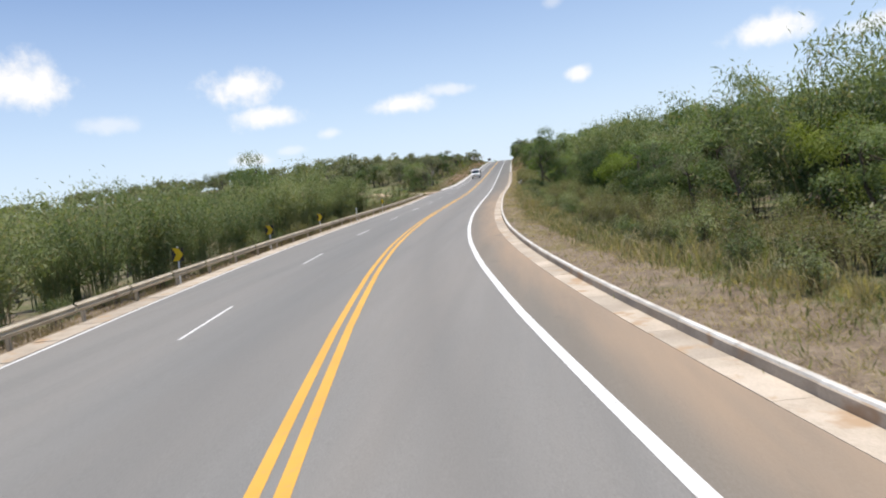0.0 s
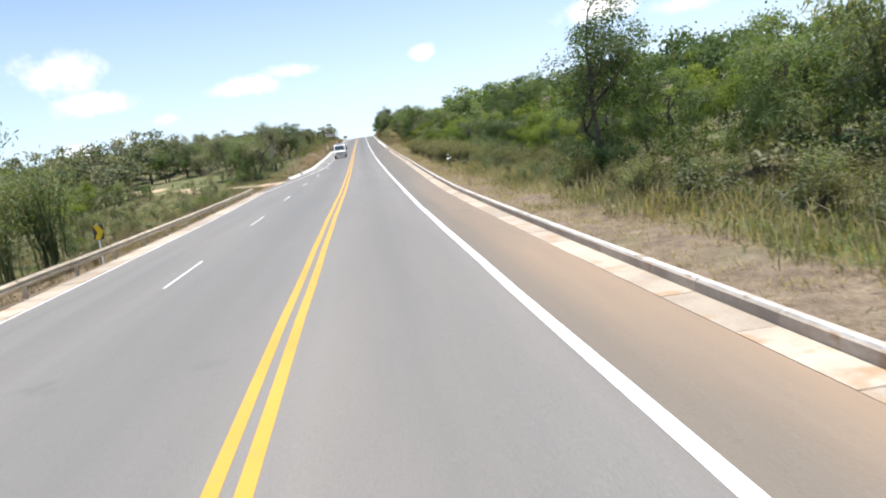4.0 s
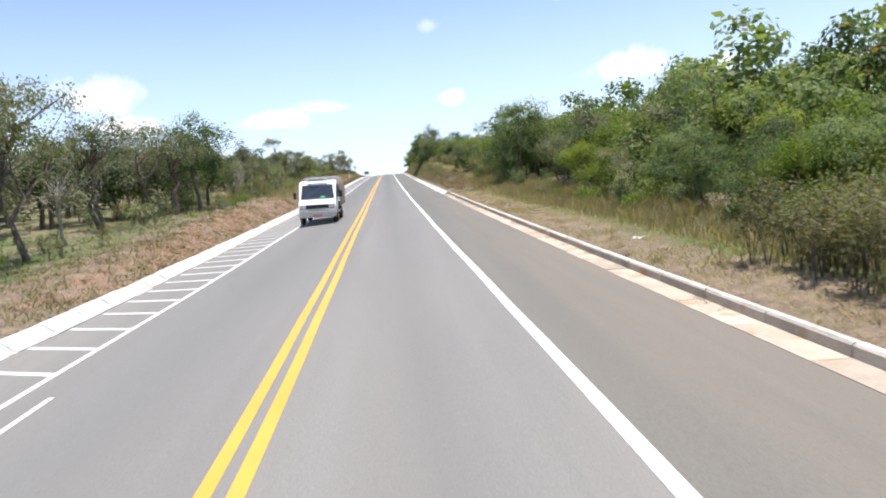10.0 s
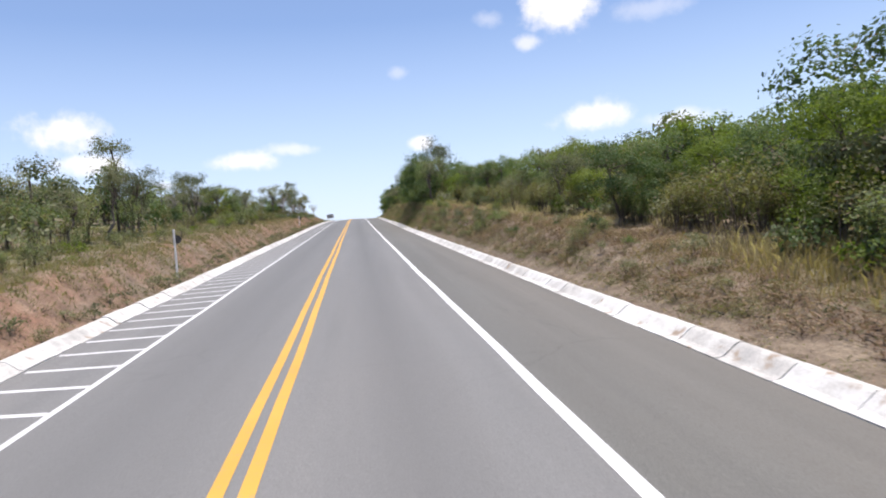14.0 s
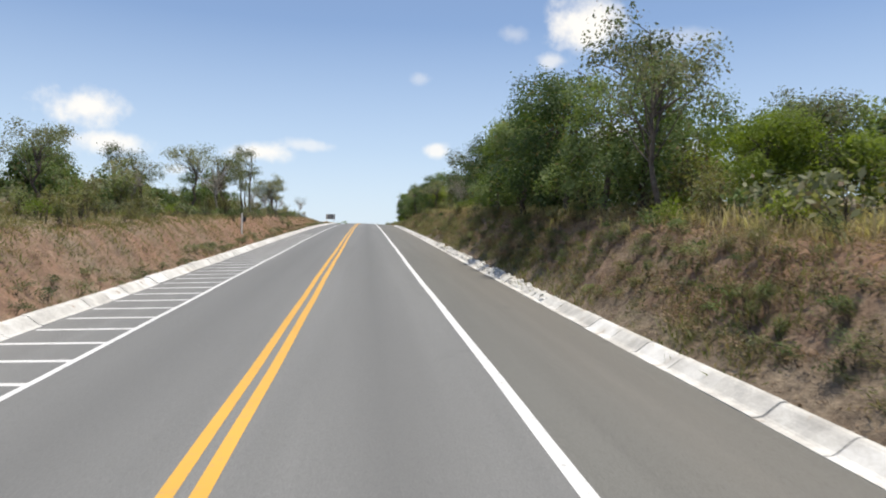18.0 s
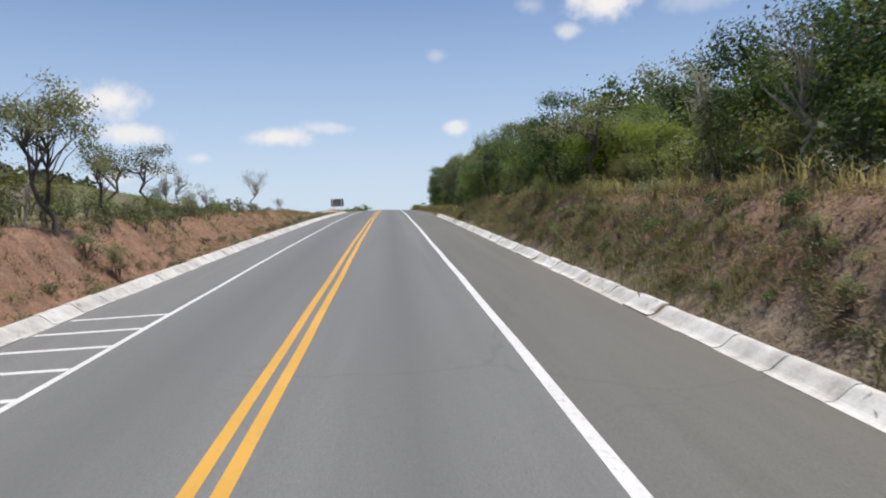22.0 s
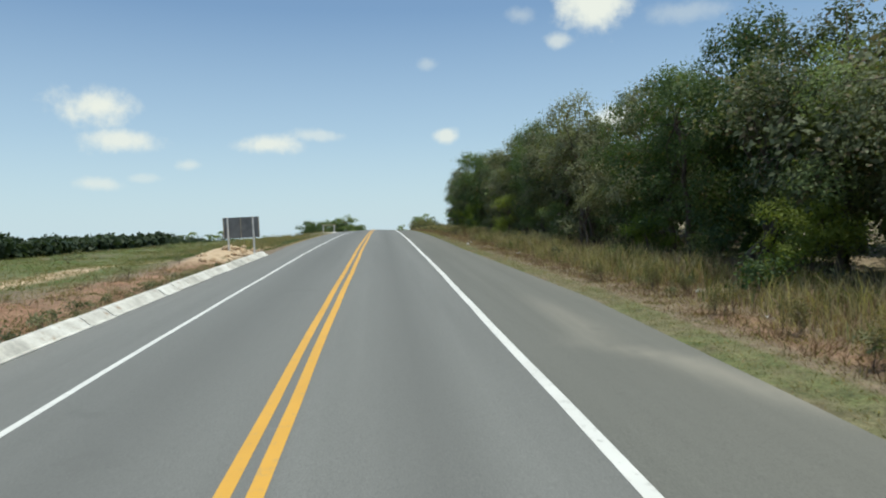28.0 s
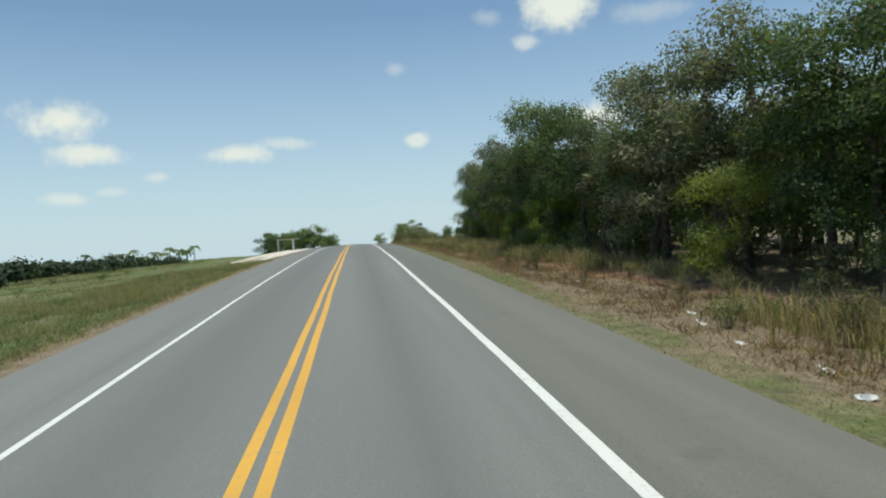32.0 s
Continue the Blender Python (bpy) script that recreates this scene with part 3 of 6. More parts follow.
def marking(name, s, u0, u1, mat, label, dz=0.004):
    u0, u1 = np.broadcast_to(u0, np.shape(s)), np.broadcast_to(u1, np.shape(s))
    ob = strip(name, s, np.stack([u0, u1], 1), mat, dz=dz)
    return tagged(ob, label, "road marking", kind="structure")


ms_ = np.arange(-130, 700, 3.0)
wob = 0.012 * np.sin(ms_ * 0.21) + 0.008 * np.sin(ms_ * 0.67)
marking("yellow_line", ms_, -0.222 + wob, -0.065 + wob, YELLOW_PAINT, "solid yellow centre line, one of a worn pair")
marking("yellow_line", ms_, 0.065 + wob, 0.222 + wob, YELLOW_PAINT, "solid yellow centre line, one of a worn pair")
marking("edge_line", ms_, 3.51 + wob, 3.695 + wob, WHITE_PAINT, "broad solid white edge line on asphalt")
marking("edge_line", ms_, line_l(ms_) - 0.06 + wob, line_l(ms_) + 0.07 + wob, WHITE_PAINT, "thin solid white edge line of the far lane")
# lane dashes of the climbing lane
lane = tagged(new("lane_line"), "broken white lane line, thinly worn", "road marking", kind="structure")
for n in range(13):
    a = 177.4 - 15.6 * n
    if a < -60:
        break
    u = float(np.interp(a, [-60, 100, 130, 150, 165, 178], [-3.9, -3.95, -4.15, -4.05, -3.6, -3.2]))
    s = np.linspace(a, a + 4.6, 4)
    strip("dash", s, np.tile([u - 0.05, u + 0.05], (4, 1)), WHITE_PAINT, dz=0.004, parent=lane)
# hatching beside the narrowed lane
hatch = tagged(new("hatching"), "white cross-hatched strip between edge line and kerb", "road marking", kind="structure")
a = 170.5
while a < 363.5:
    li, ki = float(line_l(a)), float(edge_l(a))
    skew = float(np.interp(a, [170, 230, 300, 363], [1.3, 0.8, 0.35, 0.1]))
    n = 3
    f = np.linspace(0, 1, n)
    v = []
    for q in f:
        uu = li + (ki + 0.1 - li) * q
        v.append(tuple(place(a + skew * q - 0.09, uu, 0.004)))
        v.append(tuple(place(a + skew * q + 0.09, uu, 0.004)))
    mesh_object("stripe", v, [(2 * j, 2 * j + 2, 2 * j + 3, 2 * j + 1) for j in range(n - 1)], WHITE_PAINT, hatch)
    a += 1.62


# ---- kerbs ----
def prism(name, profile, length, mat, nseg=1):
    """A piece with a profile in (u, z), lying along +y."""
    n = len(profile)
    v = [(u, y, z) for y in (0.012, length - 0.012) for u, z in profile]
    f = [tuple(range(n))[::-1], tuple(range(n, 2 * n))] + [(i, (i + 1) % n, n + (i + 1) % n, n + i) for i in range(n)]
    me = bpy.data.meshes.new(name)
    me.from_pydata(v, [], f)
    me.materials.append(mat)
    me.update()
    bm = bmesh.new()
    bm.from_mesh(me)
    bmesh.ops.recalc_face_normals(bm, faces=bm.faces)
    bm.to_mesh(me)
    bm.free()
    return me


def lay(thing, name, me, s0, s1, length, ufun, dz=0.0, jitter=0.01, gaps=()):
    rng = random.Random(int(s0 * 7 + s1))
    n = int(round((s1 - s0) / length))
    for j in range(n):
        a = s0 + j * length
        if any(g0 <= a < g1 for g0, g1 in gaps):
            continue
        p, q = place(a, float(ufun(a)), dz), place(a + length, float(ufun(a + length)), dz)
        y = (q - p).normalized()
        x = y.cross(Vector((0, 0, 1))).normalized()
        m = Matrix((x, y, x.cross(y))).transposed().to_4x4()
        ob = new(name, me)
        ob.parent = thing
        ob.matrix_world = Matrix.Translation(p + Vector((rng.uniform(-jitter, jitter), 0, rng.uniform(-jitter, jitter)))) @ m @ pose(0, 0, 0, 0, rng.uniform(-1.2, 1.2) * jitter * 35, 0)


gut = prism("gutter_slab", [(0.0, -0.2), (0.0, 0.006), (0.5, -0.012), (0.5, -0.2)], 2.0, CONCRETE)
krb = prism("kerb_stone", [(0.5, -0.2), (0.52, 0.13), (0.56, 0.165), (0.66, 0.165), (0.68, 0.12), (0.68, -0.2)], 2.0, CONCRETE)
cap = prism("kerb_paint", [(0.535, 0.14), (0.555, 0.172), (0.63, 0.172), (0.64, 0.14)], 2.0, LIMEWASH)
kr = tagged(new("kerb_right"), "concrete gutter and kerb with a limewashed top edge", "kerb", kind="structure")
for nm, me in (("gutter_slab", gut), ("kerb_stone", krb), ("kerb_paint", cap)):
    lay(kr, nm, me, -40, 236, 2.0, edge_r, 0.0, 0.004 if nm != "kerb_stone" else 0.004)
wedge = prism("kerb_slab", [(0.0, -0.3), (0.0, 0.01), (0.12, 0.018), (0.17, 0.04), (0.36, 0.19), (0.41, 0.215), (0.5, 0.215), (0.53, -0.3)], 1.5, LIMEWASH)
kc = tagged(new("kerb_cutting"), "sloping limewashed concrete kerb, chipped and dirty", "kerb", kind="structure")
lay(kc, "kerb_slab", wedge, 237, 312, 1.5, edge_r, 0.0, 0.008)
lay(kc, "kerb_slab", wedge, 346.5, 427.5, 1.5, edge_r, 0.0, 0.02)
lip = prism("kerb_lip", [(0.0, -0.3), (0.0, 0.012), (0.2, 0.02), (0.22, -0.3)], 1.5, LIMEWASH)
lay(kc, "kerb_lip", lip, 312, 346.5, 1.5, edge_r, 0.0, 0.006)
lay(kc, "kerb_slab", wedge, 312, 346.5, 1.5, edge_r, -0.035, 0.03)
ROCKS = []
for n in range(5):
    bm = bmesh.new()
    bmesh.ops.create_icosphere(bm, subdivisions=2, radius=0.2)
    for v in bm.verts:
        v.co *= 1 + 0.42 * noise.noise(v.co * 6 + Vector((n * 7.3, 1, 0)))
        v.co.z *= 0.8
    me = bpy.data.meshes.new("kerb_rock")
    bm.to_mesh(me)
    bm.free()
    me.materials.append(LIMEWASH)
    ROCKS.append(me)
krng = random.Random(8)
for n in range(280):
    a = 312 + 34.5 * n / 280 + krng.uniform(-0.1, 0.1)
    d = krng.uniform(0.22, 0.55)
    ob = new("kerb_rock", krng.choice(ROCKS))
    ob.parent = kc
    z = krng.uniform(0.25, 0.62)
    ob.matrix_world = Matrix.Translation(place(a, float(edge_r(a)) + d, 0.03 + 0.5 * (d - 0.2))) @ pose(0, 0, 0, krng.uniform(-40, 40), krng.uniform(-40, 40), krng.uniform(0, 360)) @ Matrix.Diagonal((z * 1.25, z, z * 0.9, 1))
wedge_l = prism("kerb_slab", [(0.0, -0.3), (0.0, 0.015), (-0.1, 0.03), (-0.3, 0.19), (-0.36, 0.22), (-0.5, 0.22), (-0.54, -0.3)], 1.5, LIMEWASH)
kl = tagged(new("kerb_left"), "low limewashed concrete kerb with gaps between slabs", "kerb", kind="structure")
lay(kl, "kerb_slab", wedge_l, 168, 469, 1.5, edge_l, 0.0, 0.016, gaps=((174.4, 175.6),))
apron = prism("apron_slab", [(0.3, -0.3), (0.3, 0.012), (-0.55, 0.03), (-0.6, -0.3)], 2.5, CONCRETE)
ka = tagged(new("apron_left"), "pale concrete strip at the foot of the guardrail", "kerb", kind="structure")
lay(ka, "apron_slab", apron, -40, 149, 2.5, edge_l, 0.0, 0.008)
# concrete chute that drains the gutter down the verge
chute = tagged(new("drain_chute"), "pale concrete drain chute crossing the dry verge", "drain")
for j in range(4):
    bm = bmesh.new()
    box(bm, (1.45, 0.9, 0.14), (0, 0, 0), bevel=0.02)
    ob = part("slab", bm, LIMEWASH, chute)
    ob.matrix_world = Matrix.Translation(land(236.8 + 0.25 * j, float(edge_r(237)) + 1.2 + 1.45 * j, 0.03)) @ pose(0, 0, 0, 0, 2 - 3 * (j > 1), 4 * j - 5)

# heap of pale gravel spread beside the road
hs = np.arange(537, 612, 1.5)
hw = sm(hs, 537, 552) * (1 - sm(hs, 596, 612))
hu = np.stack([edge_l(hs) - 0.6 - d_ * (0.3 + 0.7 * hw) for d_ in (0.0, 0.6, 1.5, 3.0, 4.8, 6.8, 8.6)], 1)
hz_ = np.stack([hw * h_ * (1 + 0.25 * np.sin(hs * 0.9 + k_)) + ground_z(hs, hu[:, k_]) + 0.02 for k_, h_ in enumerate((-0.05, 0.22, 0.42, 0.5, 0.42, 0.2, -0.1))], 1)
GRAVEL = surface("pale_gravel", (0.46, 0.4, 0.34), (0.66, 0.6, 0.53), 0.8, 9.0, 0.95, relief=0.9, dist=0.06)
gh_ = strip("gravel_heap", hs, hu, GRAVEL, zs=hz_)
tagged(gh_, "low spread heap of whitish gravel beside the pavement", "gravel", kind="stuff")

# ---- plants ----
def tube(path, radii, sides=5):
    path = [Vector(p) for p in path]
    v, f = [], []
    for j, p in enumerate(path):
        t = (path[min(j + 1, len(path) - 1)] - path[max(j - 1, 0)]).normalized()
        a = t.orthogonal().normalized()
        b = t.cross(a)
        for q in range(sides):
            w = 2 * math.pi * q / sides
            v.append(p + (a * math.cos(w) + b * math.sin(w)) * radii[j])
    for j in range(len(path) - 1):
        for q in range(sides):
            f.append((j * sides + q, j * sides + (q + 1) % sides, (j + 1) * sides + (q + 1) % sides, (j + 1) * sides + q))
    return v, f


def merge(pieces):
    v, f = [], []
    for a, b in pieces:
        o = len(v)
        v += list(a)
        f += [tuple(i + o for i in q) for q in b]
    return v, f


def leaves(rs_, centres, per, size, spread, flat=0.5, slim=0.5, droop=0.0, facing=None, loose=0.55):
    """Leaf blades about the centres: kite-shaped, folded along the midrib. facing: which way the foliage at each centre turns its upper side."""
    c = np.repeat(np.asarray(centres, float), per, 0)
    n = len(c)
    c = c + rs_.normal(0, 1, (n, 3)) * np.asarray(spread)
    d = rs_.normal(0, 1, (n, 3))
    if facing is None:
        d[:, 2] = d[:, 2] * (1 - flat) - droop
        d /= np.linalg.norm(d, axis=1)[:, None]
        w = np.cross(d, rs_.normal(0, 1, (n, 3)) * 0.4 + np.array([0, 0, 1.0]))
    else:
        up = np.repeat(facing, per, 0) + rs_.normal(0, loose, (n, 3))
        up /= np.linalg.norm(up, axis=1)[:, None] + 1e-9
        d -= up * (d * up).sum(1)[:, None]
        d[:, 2] -= 0.25
        d /= np.linalg.norm(d, axis=1)[:, None] + 1e-9
        w = np.cross(up, d)
    w /= np.linalg.norm(w, axis=1)[:, None] + 1e-9
    up = np.cross(d, w)
    L = (size * rs_.uniform(0.6, 1.3, n))[:, None]
    v = np.stack([c, c + d * L * 0.45 + w * L * slim * 0.5 - up * L * 0.05, c + d * L, c + d * L * 0.45 - w * L * slim * 0.5 - up * L * 0.05], 1).reshape(-1, 3)
    f = np.arange(4 * n).reshape(-1, 4)[:, ::-1]
    return v, f


CORES = []


def blobs(rs_, count, radius, height, base, lump_r, shell=0.55):
    """Tuft centres over the surface of a cluster of lumps that make up an uneven crown."""
    cs, ns = [], []
    CORES.clear()
    for _ in range(count):
        a, r = rs_.uniform(0, 2 * math.pi), radius * math.sqrt(rs_.uniform(0, 1)) * 0.85
        z = base + height * rs_.beta(1.6, 1.3) * (1 - 0.45 * (r / radius) ** 2)
        lr = lump_r * rs_.uniform(0.65, 1.25)
        m = max(5, int(18 * lr * lr))
        d = rs_.normal(0, 1, (m, 3))
        d /= np.linalg.norm(d, axis=1)[:, None]
        d[:, 2] = np.abs(d[:, 2]) * 0.85 - 0.18
        rr = lr * rs_.uniform(shell, 1.0, m)[:, None]
        CORES.append((np.array([r * math.cos(a), r * math.sin(a), z]), lr))
        cs.append(np.array([r * math.cos(a), r * math.sin(a), z]) + d * rr)
        ns.append(d + np.array([0.25 * math.cos(a), 0.25 * math.sin(a), 0.45]))
    return np.concatenate(cs), np.concatenate(ns)


def thicken(rs_, lf, cores, size=0.3, per=26):
    """Adds to a crown the shaded foliage inside each of its lumps."""
    inner = leaves(rs_, np.array([c + np.array([0, 0, 0.05 * r]) for c, r in cores]), per, size, 0.27 * np.mean([r for _, r in cores]), 0.3, 0.62)
    return np.concatenate([lf[0], inner[0]]), np.concatenate([lf[1], inner[1] + len(lf[0])])


def limbs(rng, tips, trunk_h, lean, r0, depth=0.55, bend=0.25):
    """A crooked trunk and limbs that reach out to some of the tuft centres."""
    pieces = []
    path, p = [Vector((0, 0, -0.3))], Vector((0, 0, 0))
    n = 5
    for j in range(1, n + 1):
        p = Vector((lean[0] * j / n + rng.uniform(-bend, bend) * 0.5, lean[1] * j / n + rng.uniform(-bend, bend) * 0.5, trunk_h * j / n))
        path.append(p)
    pieces.append(tube(path, [r0 * (1.25 if j == 0 else 1 - 0.55 * j / n) for j in range(n + 1)], 6))
    for t in tips:
        t = Vector(t)
        a = path[rng.choice((3, 4, 5, 5))]
        mid = a.lerp(t, 0.5) + Vector((rng.uniform(-bend, bend), rng.uniform(-bend, bend), rng.uniform(0, bend)))
        rr = r0 * rng.uniform(0.22, 0.42)
        pieces.append(tube([a, a.lerp(mid, 0.5) + Vector((rng.uniform(-0.1, 0.1), rng.uniform(-0.1, 0.1), 0.03)), mid, t], [rr, rr * 0.75, rr * 0.5, rr * 0.16], 4))
    return merge(pieces)


def tree_kind(seed, kind):
    """Meshes of one tree: trunk with limbs, crown of leaves; about 1 unit is 1 m at scale 1."""
    rng, r_ = random.Random(seed), np.random.RandomState(seed)
    if kind == "forest":      # dense, leafy low down, the crown in rounded heads
        h = rng.uniform(5.4, 7.2)
        cs, fc = blobs(r_, 15, rng.uniform(2.0, 2.5), h - 1.5, 0.55, 1.0, 0.82)
        cores = list(CORES)
        lf = thicken(r_, leaves(r_, cs, 36, 0.122, 0.18, 0.45, 0.56, facing=fc, loose=0.42), cores, 0.2, 56)
        wood = limbs(rng, cs[:: max(1, len(cs) // 12)], h * 0.6, (rng.uniform(-.4, .4), rng.uniform(-.4, .4)), 0.13)
    elif kind == "tall":      # high wood, the crown in many separate heads over a bare foot
        h = rng.uniform(8.2, 10.0)
        cs, fc = blobs(r_, 14, 2.6, h - 3.2, 2.6, 1.15, 0.8)
        cores = list(CORES)
        c2, f2 = blobs(r_, 5, 2.2, 2.0, 0.9, 0.7, 0.7)
        lf = thicken(r_, leaves(r_, np.concatenate([cs, c2]), 30, 0.135, 0.19, 0.45, 0.56, facing=np.concatenate([fc, f2]), loose=0.38), cores, 0.22, 56)
        wood = limbs(rng, cs[:: max(1, len(cs) // 16)], h * 0.66, (rng.uniform(-.6, .6), rng.uniform(-.6, .6)), 0.16, bend=0.45)
    elif kind == "mid":
        h = rng.uniform(5.4, 7.2)
        cs, fc = blobs(r_, 13, 2.3, h - 1.6, 0.5, 1.0, 0.8)
        cores = list(CORES)
        lf = thicken(r_, leaves(r_, cs, 18, 0.165, 0.19, 0.45, 0.56, facing=fc, loose=0.4), cores)
        wood = limbs(rng, cs[:4], h * 0.6, (0.1, 0.1), 0.13)
    elif kind == "far":       # the same, coarser
        h = rng.uniform(5.4, 7.2)
        cs, fc = blobs(r_, 12, 2.3, h - 1.6, 0.5, 1.0, 0.75)
        cores = list(CORES)
        lf = thicken(r_, leaves(r_, cs, 5, 0.32, 0.2, 0.45, 0.6, facing=fc, loose=0.4), cores, 0.55, 10)
        wood = limbs(rng, cs[:3], h * 0.6, (0.1, 0.1), 0.13)
    elif kind == "savanna":   # open crown on a bare crooked trunk, forking low
        h = rng.uniform(4.6, 5.8)
        cs, fc = blobs(r_, 11, 1.9, 2.2, h - 2.5, 0.62, 0.7)
        lf = leaves(r_, cs, 31, 0.115, 0.17, 0.35, 0.54, facing=fc, loose=0.48)
        wood = limbs(rng, cs[:: max(1, len(cs) // 18)], h * 0.52, (rng.uniform(-.8, .8), rng.uniform(-.6, .6)), 0.11, bend=0.45)
    elif kind == "umbrella":  # thin straight stem with a few flat tiers
        h = rng.uniform(5.6, 6.4)
        cs, fc = (np.concatenate(q) for q in zip(blobs(r_, 6, 1.45, 0.6, h - 0.9, 0.55), blobs(r_, 4, 1.1, 0.4, h - 2.6, 0.45)))
        lf = leaves(r_, cs, 32, 0.13, 0.18, 0.6, 0.5, facing=fc)
        wood = limbs(rng, cs[:: max(1, len(cs) // 9)], h * 0.86, (rng.uniform(-.3, .3), 0.1), 0.09)
    elif kind == "sparse":    # half-bare, twiggy
        h = rng.uniform(3.6, 4.6)
        cs, fc = blobs(r_, 8, 1.5, 2.2, h - 2.4, 0.55)
        lf = leaves(r_, cs, 11, 0.12, 0.19, 0.3, 0.5, facing=fc)
        wood = limbs(rng, cs[:: max(1, len(cs) // 40)], h * 0.5, (rng.uniform(-.5, .5), rng.uniform(-.5, .5)), 0.075, bend=0.35)
    elif kind == "bare":      # dead, branches only
        h = rng.uniform(4.0, 5.0)
        cs, fc = blobs(r_, 9, 1.5, 2.6, h - 2.6, 0.5)
        lf = leaves(r_, cs[::4], 1, 0.14, 0.1)
        wood = limbs(rng, cs[:: max(1, len(cs) // 46)], h * 0.55, (rng.uniform(-.5, .5), 0.2), 0.08, bend=0.3)
    elif kind == "bamboo":    # a clump of arching canes with hanging leaves
        pieces, cs = [], []
        for _ in range(26):
            a, r = rng.uniform(0, 6.28), rng.uniform(0, 0.7)
            h, o = rng.uniform(3.6, 6.2), rng.uniform(0.4, 2.2)
            b = Vector((r * math.cos(a), r * math.sin(a), -0.2))
            pts = [b + Vector((math.cos(a) * o * t ** 2.4, math.sin(a) * o * t ** 2.4, h * (t - 0.16 * t ** 4))) for t in (0, 0.25, 0.5, 0.75, 0.9, 1.0)]
            pieces.append(tube(pts, [0.03, 0.028, 0.024, 0.016, 0.01, 0.004], 3))
            for t in np.linspace(0.25, 1.0, 11):
                j = t * 5
                q = pts[int(min(j, 4))].lerp(pts[int(min(j, 4)) + 1], j - int(min(j, 4)))
                cs.append(tuple(q))
        lf = leaves(r_, np.array(cs), 14, 0.23, 0.25, 0.1, 0.22, 0.4)
        wood = merge(pieces)
    return wood, lf


TREES = {}
for kd, count, mat, bark, lab in (
        ("forest", 5, LEAF, BARK, "dense dark-green broadleaf tree at the wood's edge"),
        ("tall", 5, LEAF, BARK, "tall dark-green broadleaf tree with a lumpy crown"),
        ("dull", 2, LEAF_GREY, BARK, "tall dull-green broadleaf tree with some dead leaves"),
        ("lime", 2, LEAF_LIME, BARK, "broadleaf tree with bright yellow-green leaves"),
        ("savanna", 5, LEAF_GREY, BARK, "savanna tree with a crooked dark trunk and open crown"),
        ("umbrella", 2, LEAF_GREY, BARK, "slender tree with flat tiers of leaves"),
        ("sparse", 3, LEAF_GREY, PALE_BARK, "small twiggy half-bare savanna tree"),
        ("bare", 2, LEAF_GREY, PALE_BARK, "leafless pale dead tree"),
        ("bamboo", 3, LEAF_CANE, LEAF_CANE, "clump of tall feathery bamboo")):
    for q in range(count):
        wood, lf = tree_kind(100 + 17 * q + len(kd), {"lime": "forest", "dull": "tall"}.get(kd, kd))
        t = new("bamboo" if kd == "bamboo" else "tree")
        stem = mesh_object("cane_clump" if kd == "bamboo" else "trunk", wood[0], wood[1], bark, t, smooth=True)
        if kd == "bamboo":
            stem["kind"] = "stuff"
        mesh_object("crown", lf[0], lf[1], mat, t)
        tagged(t, lab, "bamboo" if kd == "bamboo" else "tree")
        TREES.setdefault(kd, []).append(t)


def shrub_kind(seed, kind):
    rng, r_ = random.Random(seed), np.random.RandomState(seed)
    if kind == "bush":
        cs, fc = blobs(r_, 8, 1.0, 1.1, 0.25, 0.55)
        lf = leaves(r_, cs, 11, 0.17, 0.15, 0.35, 0.5, facing=fc)
        stems = merge([tube([(0, 0, -0.2), (t[0] * 0.4, t[1] * 0.4, t[2] * 0.5), t], [0.03, 0.02, 0.008], 3) for t in cs[::8]])
    elif kind == "mat":       # low matted vines
        cs, fc = blobs(r_, 5, 0.9, 0.5, 0.0, 0.42)
        lf = leaves(r_, cs, 13, 0.16, 0.24, 0.3, 0.17, facing=fc, loose=1.1)
        stems = merge([tube([(0, 0, -0.1), (t[0] * 0.5, t[1] * 0.5, t[2] * 0.8), t], [0.03, 0.03, 0.01], 3) for t in cs[::9]])
    elif kind == "scrub":     # feathery thicket: stems fanning out of a few roots, soft sprays of small leaves
        cs = []
        st = []
        for _ in range(4):
            bx, by = rng.uniform(-0.9, 0.9), rng.uniform(-0.7, 0.7)
            for _ in range(4):
                h, a, o = rng.uniform(1.3, 2.5), rng.uniform(0, 6.28), rng.uniform(0.15, 0.75)
                top = Vector((bx + math.cos(a) * o, by + math.sin(a) * o, h))
                mid = Vector((bx + math.cos(a) * o * 0.35, by + math.sin(a) * o * 0.35, h * 0.5))
                st.append(tube([(bx, by, -0.2), mid, top], [0.02, 0.014, 0.004], 3))
                for t in np.linspace(0.3, 1, 9):
                    p = mid.lerp(top, t)
                    q = rng.uniform(0, 6.28)
                    cs.append((p.x + math.cos(q) * 0.16, p.y + math.sin(q) * 0.16, p.z + rng.uniform(-0.1, 0.05)))
        lf = leaves(r_, np.array(cs), 13, 0.105, 0.2, 0.55, 0.5)
        stems = merge(st)
    v = np.concatenate([np.array([tuple(p) for p in stems[0]]), lf[0]])
    f = np.concatenate([np.array(stems[1]), lf[1] + len(stems[0])])
    return v, f, [0] * len(stems[1]) + [1] * len(lf[1])


def thin_out(v, f, sl, keep):
    """A lighter bush for the undergrowth: fewer and larger leaves on the same stems."""
    stems, lf = f[sl == 0], f[sl == 1][::keep]
    c = v[lf]
    mid = c.mean(1, keepdims=True)
    c = (mid + (c - mid) * 1.4).reshape(-1, 3)
    n = int(stems.max()) + 1
    fl = np.arange(len(c)).reshape(-1, 4) + n
    return np.concatenate([v[:n], c]), np.concatenate([stems, fl]), np.array([0] * len(stems) + [1] * len(fl))


